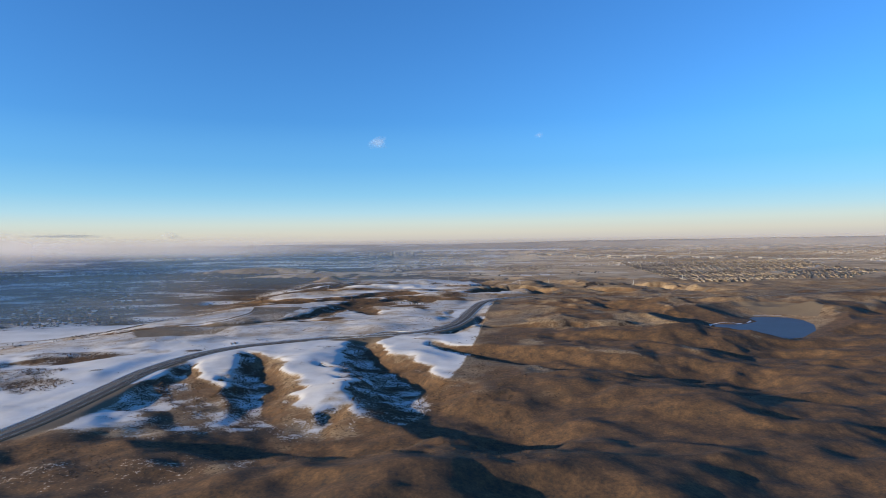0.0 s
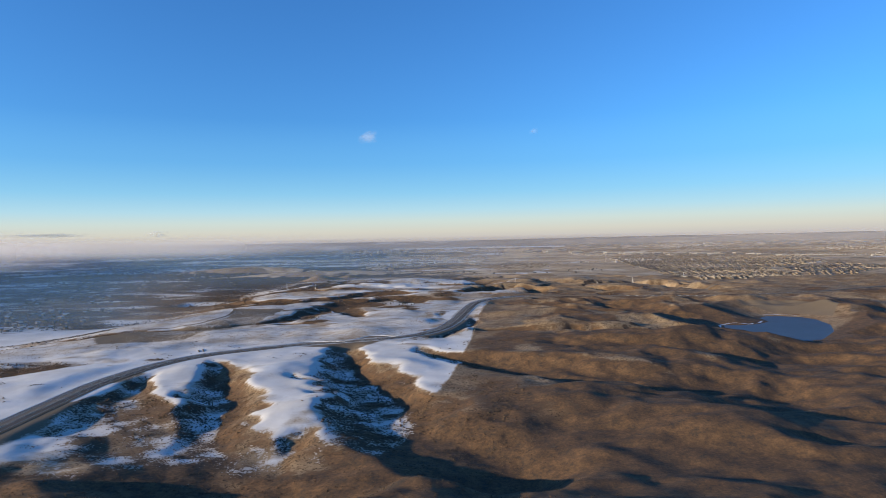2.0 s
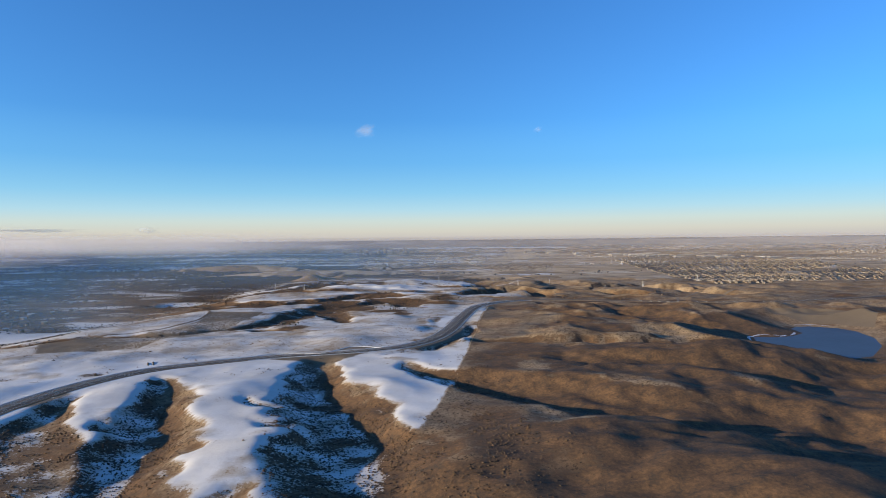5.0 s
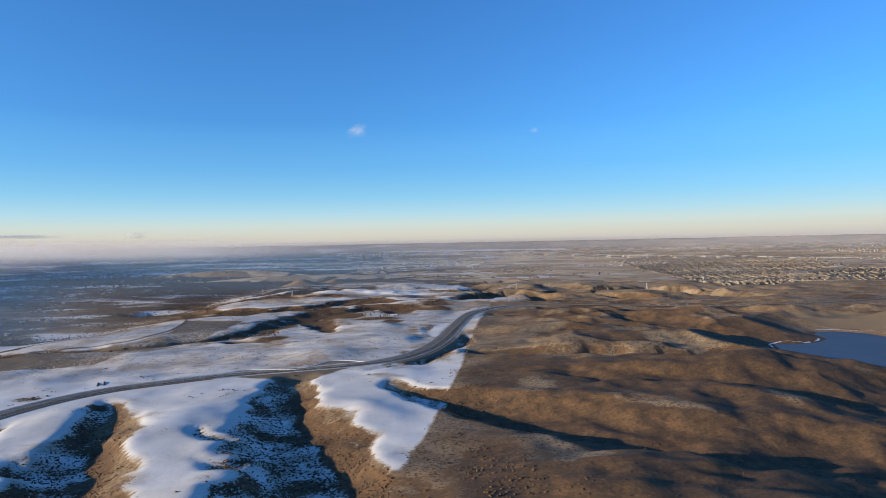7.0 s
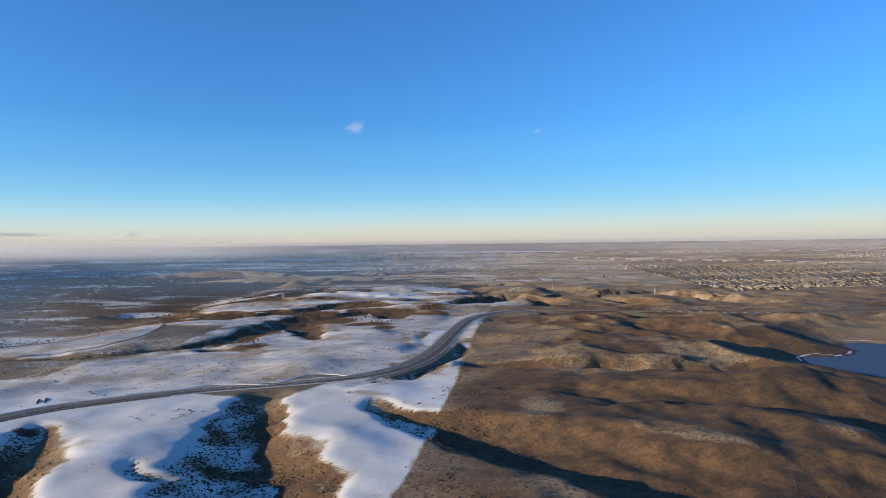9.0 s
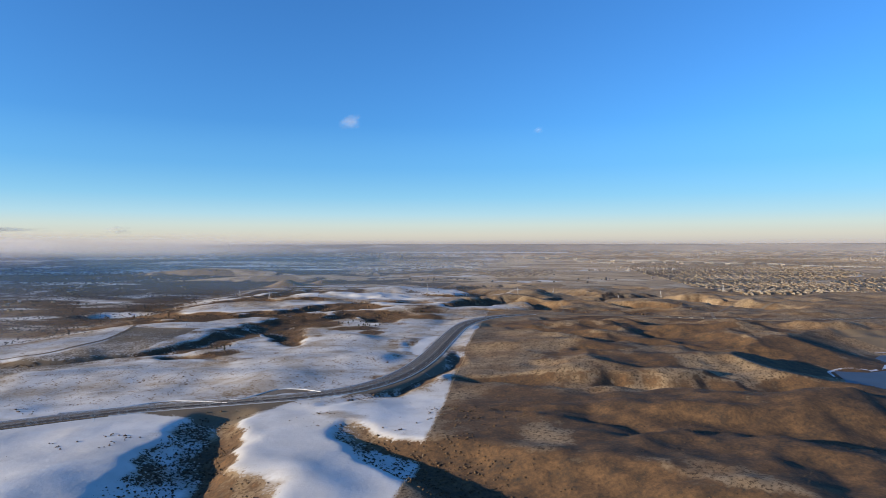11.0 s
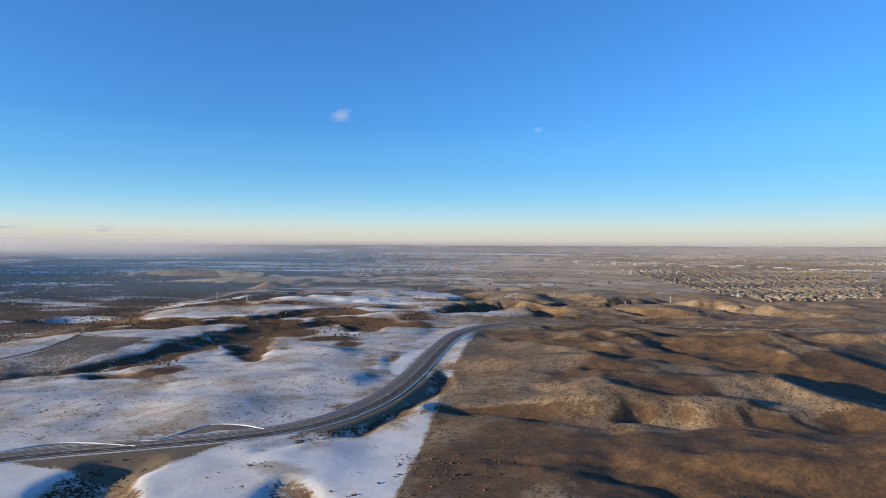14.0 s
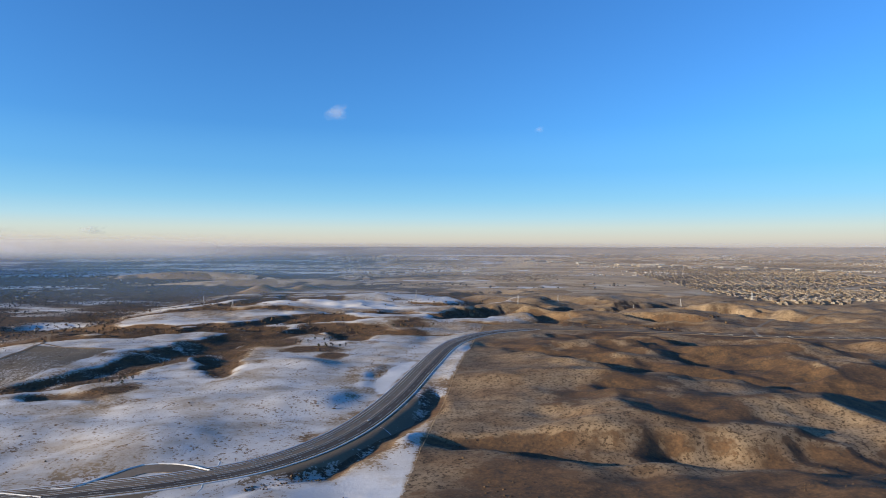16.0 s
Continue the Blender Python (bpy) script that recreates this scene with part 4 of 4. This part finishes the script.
for k in range(64):                                # sheds east of the airfield
    t = k / 64
    x, y = 560 + 900 * rnd.rand() ** 1.3, 0
    y = 4250 - (x - 480) * 1.25 - 900 * rnd.rand() * (0.2 + 0.5 * t)
    put("warehouse", x, y, rnd.uniform(28, 70), rnd.uniform(20, 44), rnd.uniform(5, 9), 1, PANEL, WHITE_ROOF, "long pale warehouse with a white flat roof", "warehouse", "warehouses by the airfield", rnd.uniform(2, 14))
for k in range(22):                                # clinic quarter on the rise
    x, y = -250 + 130 * rnd.rand(), 2030 + 420 * rnd.rand()
    put("clinic_block", x, y, rnd.uniform(10, 22), rnd.uniform(8, 14), rnd.uniform(4, 9), 3, PANEL, WHITE_ROOF, "sunlit cream block of a clinic quarter", "building", "clinic quarter", rnd.uniform(0, 20))
for k in range(34):                                # city centre
    x, y = -600 + 460 * rnd.rand(), 3900 + 500 * rnd.rand()
    put("tower_block", x, y, rnd.uniform(9, 16), rnd.uniform(9, 15), rnd.uniform(9, 30) * (1.15 - abs(x + 340) / 420), 5, PANEL, WHITE_ROOF, "hazy pale tower of the far city centre", "tower", "city centre towers", rnd.uniform(0, 15))
for k in range(30):                                # depots at the plain's edge
    x, y = -150 + 330 * rnd.rand(), 2350 + 900 * rnd.rand()
    put("depot", x, y, rnd.uniform(12, 34), rnd.uniform(10, 22), rnd.uniform(4, 7), 1, PANEL, WHITE_ROOF, "low cream depot with a pale flat roof", "building", "depots before the airfield", rnd.uniform(0, 12))

# ---- airfield ----
APRON = plain("straw_airfield", (0.52, 0.38, 0.225), 0.95, scale=0.01, vary=0.2)
RUNWAY = plain("runway_asphalt", (0.37, 0.275, 0.175), 0.9, scale=0.02, vary=0.2)
airfield = ribbon("airfield", spline([(322, 2960), (440, 3500), (545, 4330)], 60), 82, -88, 1.2, APRON, None, 1.0)
tagged(airfield, "straw-coloured airfield with dark parallel runways", "airfield", kind="structure")
for (ax, ay), (bx, by), half in (((288, 3202), (380, 4050), 3), ((314, 3203), (405, 4050), 2.5), ((340, 3119), (436, 4060), 4.5), ((371, 3207), (462, 4050), 2.5)):
    tagged(ribbon("runway", np.array([(ax + (bx - ax) * k / 20, ay + (by - ay) * k / 20) for k in range(21)]), half, -half, 1.9, RUNWAY, airfield, 0.6), "grey asphalt runway")
tagged(ribbon("frozen_lake", spline([(-150, 4500), (200, 4530), (600, 4480), (900, 4420)], 40), 40, -40, 1.0, ICE, None, 1.0), "thin white strip of a frozen reservoir", "lake", kind="structure")

# ---- pylons ----
STEEL = plain("galvanised_steel", (0.42, 0.41, 0.40), 0.6, 0.0, scale=2.0, vary=0.15, bump=0)
GLASSY = plain("insulator_glaze", (0.25, 0.28, 0.28), 0.3, scale=2.0, vary=0.15, bump=0)


def strut(bm, a, b, r=0.07):
    a, b = Vector(a), Vector(b)
    d = b - a
    m = Matrix.Translation((a + b) / 2) @ d.to_track_quat("Z", "Y").to_matrix().to_4x4()
    bmesh.ops.create_cone(bm, segments=5, radius1=r, radius2=r, depth=d.length, cap_ends=True, matrix=m)


def make_pylon(tall):
    p = new("pylon")
    foot, waist, top = tall * 0.10, tall * 0.035, tall * 0.02
    for sx, sy in ((-1, -1), (1, -1), (1, 1), (-1, 1)):
        bm = bmesh.new()
        strut(bm, (sx * foot, sy * foot, -0.6), (sx * waist, sy * waist, tall * 0.62), 0.13)
        strut(bm, (sx * waist, sy * waist, tall * 0.62), (sx * top, sy * top, tall), 0.11)
        part("leg", bm, STEEL, p)
    bm = bmesh.new()
    for k in range(8):
        a, b = k / 8, (k + 1) / 8
        wa, wb = [foot + (waist - foot) * min(1, q / 0.62) for q in (a, b)]
        for sx in (-1, 1):
            strut(bm, (sx * wa, -wa, a * tall), (sx * wb, wb, b * tall), 0.05)
            strut(bm, (-wa, sx * wa, a * tall), (wb, sx * wb, b * tall), 0.05)
    part("bracing", bm, STEEL, p)
    for z, reach in ((0.66, 0.24), (0.80, 0.20), (0.93, 0.15)):
        bm = bmesh.new()
        for sx in (-1, 1):
            strut(bm, (0, 0, z * tall), (sx * reach * tall, 0, z * tall), 0.10)
            strut(bm, (0, 0, (z + 0.05) * tall), (sx * reach * tall, 0, z * tall), 0.06)
        arm = part("crossarm", bm, STEEL, p)
        for sx in (-1, 1):
            bm = bmesh.new()
            strut(bm, (sx * reach * tall, 0, z * tall), (sx * reach * tall, 0, (z - 0.06) * tall), 0.09)
            part("insulator", bm, GLASSY, arm)
    return tagged(p, "grey lattice steel pylon standing on a brown hill", "pylon", "pylons of the power line")


PYLONS = [(-310, 1330), (-228, 1215), (-62, 1300), (10, 1345), (74, 1245), (154, 1245), (237, 1390), (313, 1245), (400, 1300), (500, 1290)]
first = make_pylon(11.5)
for k, (x, y) in enumerate(PYLONS):
    m = pose(x, y, float(on_map("z", x, y)), 0, 0, 82)
    if k == 0:
        first.matrix_basis = m
    else:
        copy_thing(first, m)
WIRE = plain("power_cable", (0.12, 0.12, 0.12), 0.5, 0.3, vary=0.1, bump=0)
for sx in (-1, 1):
    for (ax, ay), (bx, by) in zip(PYLONS[4:], PYLONS[5:]):
        bm = bmesh.new()
        ends = []
        for x, y in ((ax, ay), (bx, by)):
            ends.append(Vector((x, y + sx * 3.6, float(on_map("z", x, y)) + 9.0)))
        last = ends[0]
        for k in range(1, 9):
            u = k / 8
            p = ends[0].lerp(ends[1], u) - Vector((0, 0, 1.6 * 4 * u * (1 - u)))
            strut(bm, last, p, 0.03)
            last = p
        me = bpy.data.meshes.new("power_cable")
        bm.to_mesh(me)
        bm.free()
        me.materials.append(WIRE)
        tagged(new("power_cable", me), "thin sagging power cable between two pylons", "cable", "cables of the power line")

# ---- fence along the snow line ----
POST = plain("weathered_posts", (0.22, 0.18, 0.14), 0.9, scale=3, vary=0.2, bump=0)
fence = new("fence")
tagged(fence, "straight wire fence on weathered posts where the snow ends", "fence")
bm = bmesh.new()
strut(bm, (0, 0, -0.4), (0, 0, 1.0), 0.09)
post_mesh = bpy.data.meshes.new("post")
bm.to_mesh(post_mesh)
bm.free()
post_mesh.materials.append(POST)
line = np.array(FENCE[2:8], float)
way = np.concatenate([[0], np.cumsum(np.hypot(*np.diff(line, axis=0).T))])
for s_at in np.arange(0, way[-1], 3.5):
    x, y = np.interp(s_at, way, line[:, 0]), np.interp(s_at, way, line[:, 1])
    if abs(nearest(np.array([x]), np.array([y]), HIGHWAY)[0][0]) > 10:
        po = new("post", post_mesh)
        po.parent = fence
        po.location = (x, y, float(on_map("z", x, y)))

# ---- a few trees and a car ----
BARK = plain("bark", (0.12, 0.09, 0.065), 0.9, scale=4, vary=0.3)


def make_tree(tall, mat):
    t = new("tree")
    bm = bmesh.new()
    bmesh.ops.create_cone(bm, segments=7, radius1=tall * 0.05, radius2=tall * 0.02, depth=tall * 0.6, cap_ends=True, matrix=Matrix.Translation((0, 0, tall * 0.25)))
    for k in range(6):
        a = k * 1.05
        strut(bm, (0, 0, tall * (0.3 + 0.05 * k)), (math.cos(a) * tall * 0.25, math.sin(a) * tall * 0.25, tall * (0.55 + 0.05 * k)), tall * 0.012)
    part("trunk", bm, BARK, t)
    vs, fs = [], []
    for k in range(70):
        d = rnd.normal(0, 1, 3)
        c = d / np.linalg.norm(d) * rnd.uniform(0.35, 1.0) * np.array([0.34, 0.34, 0.36]) * tall + (0, 0, tall * 0.62)
        v = ICO_V * (1 + 0.4 * rnd.uniform(-1, 1, (len(ICO_V), 1))) * tall * rnd.uniform(0.03, 0.075) + c
        fs += (ICO_F + len(vs) * len(ICO_V)).tolist()
        vs.append(v)
    crown = link_mesh("crown", np.concatenate(vs).tolist(), fs, mat, t)
    return t


for k, mat in enumerate((TREES, CONIFER)):
    one = make_tree(2.9, mat)
    tagged(one, "small bare tree in snow-edged brush" if k == 0 else "small dark evergreen in snow-edged brush", "tree", "trees on the plateau")
    placed = False
    for j in range(16):
        cx, cy, sp = ((-42, 880, 16), (14, 1000, 28), (-60, 905, 20), (-140, 752, 14))[j % 4]
        x, y = cx + rnd.uniform(-sp, sp), cy + rnd.uniform(-sp, sp) * 0.6
        m = pose(x, y, float(on_map("z", x, y)), 0, 0, rnd.uniform(0, 360))
        if not placed:
            one.matrix_basis = m
            placed = True
        else:
            copy_thing(one, m)
DARK = plain("tyre_rubber", (0.03, 0.03, 0.03), 0.9, vary=0.1, bump=0)
CARGLASS = plain("car_window", (0.04, 0.045, 0.05), 0.1, vary=0.1, bump=0)


def make_car(colour, at, turn):
    c = new("car")
    paint = plain("car_paint", colour, 0.3, vary=0.06, bump=0)
    bm = bmesh.new()
    block(bm, 0, 0, 0.18, 0.78, 1.9, 0.28, 0.06)
    part("body", bm, paint, c)
    bm = bmesh.new()
    vs = block(bm, 0, -0.1, 0.44, 0.7, 1.05, 0.26)
    for v in vs:
        if v.co.z > 0.6:
            v.co.x *= 0.8
            v.co.y = -0.1 + (v.co.y + 0.1) * 0.7
    part("cabin", bm, CARGLASS, c)
    for sx in (-1, 1):
        for sy in (-0.6, 0.6):
            bm = bmesh.new()
            bmesh.ops.create_cone(bm, segments=12, radius1=0.15, radius2=0.15, depth=0.12, cap_ends=True, matrix=Matrix.Translation((sx * 0.36, sy, 0.15)) @ Matrix.Rotation(math.pi / 2, 4, "Y"))
            part("wheel", bm, DARK, c)
    x, y = at
    c.matrix_basis = pose(x, y, float(on_map("z", x, y)) + 0.34, 0, 0, turn)
    return tagged(c, "white car on the dark lanes of the highway" if colour[0] > 0.5 else "dark car on the pale lanes of the highway", "car", "cars on the highway")


make_car((0.75, 0.75, 0.75), (13.5, 671), -20)
make_car((0.75, 0.75, 0.75), (38.5, 775), -11)


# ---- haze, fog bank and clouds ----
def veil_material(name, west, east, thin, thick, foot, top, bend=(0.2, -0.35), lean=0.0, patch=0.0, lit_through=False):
    """A tinted see-through sheet painted as hazy air: clear at its foot, thickest above it and thinning out again
    towards its top. Its colour and thickness change from east to west over the range bend of x / y, or from north to
    south over a range of y. lean: how much its top sinks for each metre northward."""
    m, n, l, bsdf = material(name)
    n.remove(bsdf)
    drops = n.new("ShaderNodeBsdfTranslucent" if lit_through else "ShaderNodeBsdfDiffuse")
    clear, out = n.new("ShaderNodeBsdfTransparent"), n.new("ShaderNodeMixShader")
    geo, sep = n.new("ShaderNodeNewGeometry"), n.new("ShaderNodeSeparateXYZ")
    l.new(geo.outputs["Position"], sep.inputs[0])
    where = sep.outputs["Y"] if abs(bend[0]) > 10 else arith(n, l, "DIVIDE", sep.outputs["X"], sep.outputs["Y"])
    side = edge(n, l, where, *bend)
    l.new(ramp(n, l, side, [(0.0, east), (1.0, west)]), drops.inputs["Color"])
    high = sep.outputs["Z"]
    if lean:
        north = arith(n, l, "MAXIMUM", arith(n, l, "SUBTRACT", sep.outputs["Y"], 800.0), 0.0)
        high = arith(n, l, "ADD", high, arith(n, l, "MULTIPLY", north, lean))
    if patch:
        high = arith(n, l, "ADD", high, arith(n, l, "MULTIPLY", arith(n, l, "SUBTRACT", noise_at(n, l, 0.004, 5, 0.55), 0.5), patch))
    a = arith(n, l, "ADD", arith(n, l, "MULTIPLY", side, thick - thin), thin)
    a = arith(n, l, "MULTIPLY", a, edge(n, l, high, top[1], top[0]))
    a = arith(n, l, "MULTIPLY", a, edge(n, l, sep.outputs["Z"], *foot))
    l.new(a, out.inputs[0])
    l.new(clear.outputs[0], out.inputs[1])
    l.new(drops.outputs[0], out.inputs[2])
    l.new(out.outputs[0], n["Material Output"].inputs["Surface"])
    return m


def curtain(name, line, low, high, mat):
    """An upright sheet of haze along a plan line."""
    line = np.asarray(line, float)
    n = len(line)
    verts = np.concatenate([np.c_[line, np.full(n, low)], np.c_[line, np.full(n, high)]])
    ob = link_mesh(name, verts.tolist(), [(k, k + 1, n + k + 1, n + k) for k in range(n - 1)], mat)
    ob.data.polygons.foreach_set("use_smooth", np.ones(n - 1, bool))
    return ob


# haze painted on upright sheets: blue colour to the west, warm to the east
for far_off, thin, thick, foot, top, bend, label in ((750, 0.0, 0.3, (-14, 16), 70, (-0.3, -0.52), "thin blue sheet standing in for haze over the river valley"),
                                                      (1300, 0.05, 0.27, (-14, 34), 84, (0.32, -0.2), "faint bluish sheet standing in for haze over the river valley"),
                                                      (2150, 0.24, 0.42, (-14, 34), 98, (0.4, -0.2), "faint tinted sheet standing in for haze over the far plain")):
    mat = veil_material("plain_haze_sheet", (0.12, 0.22, 0.38), (0.44, 0.37, 0.325), thin, thick, foot, (45, top), bend)
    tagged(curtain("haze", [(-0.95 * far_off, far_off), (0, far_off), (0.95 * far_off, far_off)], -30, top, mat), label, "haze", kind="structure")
# a pale tinted sheet paints haze over the horizon
mat = veil_material("horizon_haze_sheet", (0.32, 0.335, 0.41), (0.25, 0.255, 0.305), 0.6, 0.78, (8, 68), (84, 125), patch=10)
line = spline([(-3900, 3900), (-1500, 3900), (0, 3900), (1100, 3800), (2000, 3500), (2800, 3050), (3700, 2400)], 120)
tagged(curtain("haze", line, -10, 140, mat), "pale sheet standing in for haze along the horizon", "haze", kind="structure")
# the fog bank's tall southern part is added out of view to shade the valley
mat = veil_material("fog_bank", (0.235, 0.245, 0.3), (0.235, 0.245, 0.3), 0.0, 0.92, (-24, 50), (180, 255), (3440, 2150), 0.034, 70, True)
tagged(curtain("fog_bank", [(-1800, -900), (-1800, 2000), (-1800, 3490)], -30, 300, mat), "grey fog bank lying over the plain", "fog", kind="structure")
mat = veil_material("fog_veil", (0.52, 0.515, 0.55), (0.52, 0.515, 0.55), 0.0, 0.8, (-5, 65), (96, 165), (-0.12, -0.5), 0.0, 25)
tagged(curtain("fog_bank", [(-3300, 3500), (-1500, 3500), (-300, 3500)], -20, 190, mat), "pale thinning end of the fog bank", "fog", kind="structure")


def wisp_material(name, colour, thickest, scale):
    m, n, l, bsdf = material(name)
    n.remove(bsdf)
    dif, tra = n.new("ShaderNodeBsdfDiffuse"), n.new("ShaderNodeBsdfTranslucent")
    for b in (dif, tra):
        b.inputs["Color"].default_value = (*colour, 1)
    both, clear, out = n.new("ShaderNodeMixShader"), n.new("ShaderNodeBsdfTransparent"), n.new("ShaderNodeMixShader")
    l.new(dif.outputs[0], both.inputs[1])
    l.new(tra.outputs[0], both.inputs[2])
    tc, ln = n.new("ShaderNodeTexCoord"), n.new("ShaderNodeVectorMath")
    ln.operation = "LENGTH"
    l.new(tc.outputs["Object"], ln.inputs[0])
    nz = node(n, "ShaderNodeTexNoise", Scale=scale, Detail=4.0)
    l.new(tc.outputs["Object"], nz.inputs["Vector"])
    rim = arith(n, l, "ADD", ln.outputs["Value"], arith(n, l, "MULTIPLY", arith(n, l, "SUBTRACT", nz.outputs["Fac"], 0.5), 1.1))
    l.new(arith(n, l, "MULTIPLY", edge(n, l, rim, 0.85, 0.1), thickest), out.inputs[0])
    l.new(clear.outputs[0], out.inputs[1])
    l.new(both.outputs[0], out.inputs[2])
    l.new(out.outputs[0], n["Material Output"].inputs["Surface"])
    return m


def make_cloud(at, wide, tall, thickest, label, seed, sheets=2, swing=40.0):
    """A small soft cloud: bowed sheets of vapour, one behind another."""
    c = new("cloud")
    mat = wisp_material("cloud_vapour", (0.8, 0.78, 0.77), thickest, 2.2)
    for k in range(sheets):
        verts, faces = [], []
        for j in range(9):
            for i in range(9):
                u, v = i / 4 - 1, j / 4 - 1
                verts.append((u, 0.3 * (u * u + v * v) + 0.2 * (k - 1) + 0.1 * math.sin(3 * u + seed + k), v))
        faces = [(j * 9 + i, j * 9 + i + 1, j * 9 + i + 10, j * 9 + i + 9) for j in range(8) for i in range(8)]
        link_mesh("vapour", verts, faces, mat, c)
    turn = math.degrees(math.atan2(at[0] - 20, at[1] - 200))
    c.matrix_basis = pose(*at, 0, 0, -turn - swing) @ Matrix.Diagonal((wide, wide * 0.5, tall, 1))
    return tagged(c, label, "cloud", "small clouds")


make_cloud((-181, 1752, 380), 44, 24, 0.13, "small ragged white cloud alone in blue sky", 1)
make_cloud((636, 4020, 785), 52, 26, 0.06, "faint thin wisp of cloud in blue sky", 2)
make_cloud((-1290, 2132, 136), 190, 9, 0.55, "grey streak of cloud along the fog bank", 3, 1, 0.0)
make_cloud((-985, 2234, 136), 62, 17, 0.4, "cream sunlit cloud puff on the fog bank", 4, 1, 25.0)

# ---- two spoil banks beside the highway ----
SPOIL = plain("dark_spoil", (0.12, 0.088, 0.062), 0.95, scale=0.6, vary=0.35, bump=0.4)
for (ax, ay), (bx, by) in (((-190.2, 551.5), (-194.6, 560.5)), ((-187.4, 553.5), (-191.8, 562.5))):
    verts, faces, n = [], [], 10
    for i in range(n + 1):
        u = i / n
        cx, cy, up = ax + (bx - ax) * u, ay + (by - ay) * u, 0.6 * math.sin(math.pi * min(max(u, 0.06), 0.94)) * (1 + 0.2 * math.sin(9 * u + ax))
        for off, hgt in ((-0.75, -0.2), (-0.35, up * 0.75), (0, up), (0.35, up * 0.7), (0.75, -0.2)):
            x, y = cx + off, cy + 0.2 * off
            verts.append((x, y, float(on_map("z", x, y)) + hgt))
    faces = [(i * 5 + j, i * 5 + j + 1, i * 5 + j + 6, i * 5 + j + 5) for i in range(n) for j in range(4)]
    tagged(link_mesh("spoil_bank", verts, faces, SPOIL), "short dark bank of spoil on snow beside the highway", "earth bank", "spoil banks")
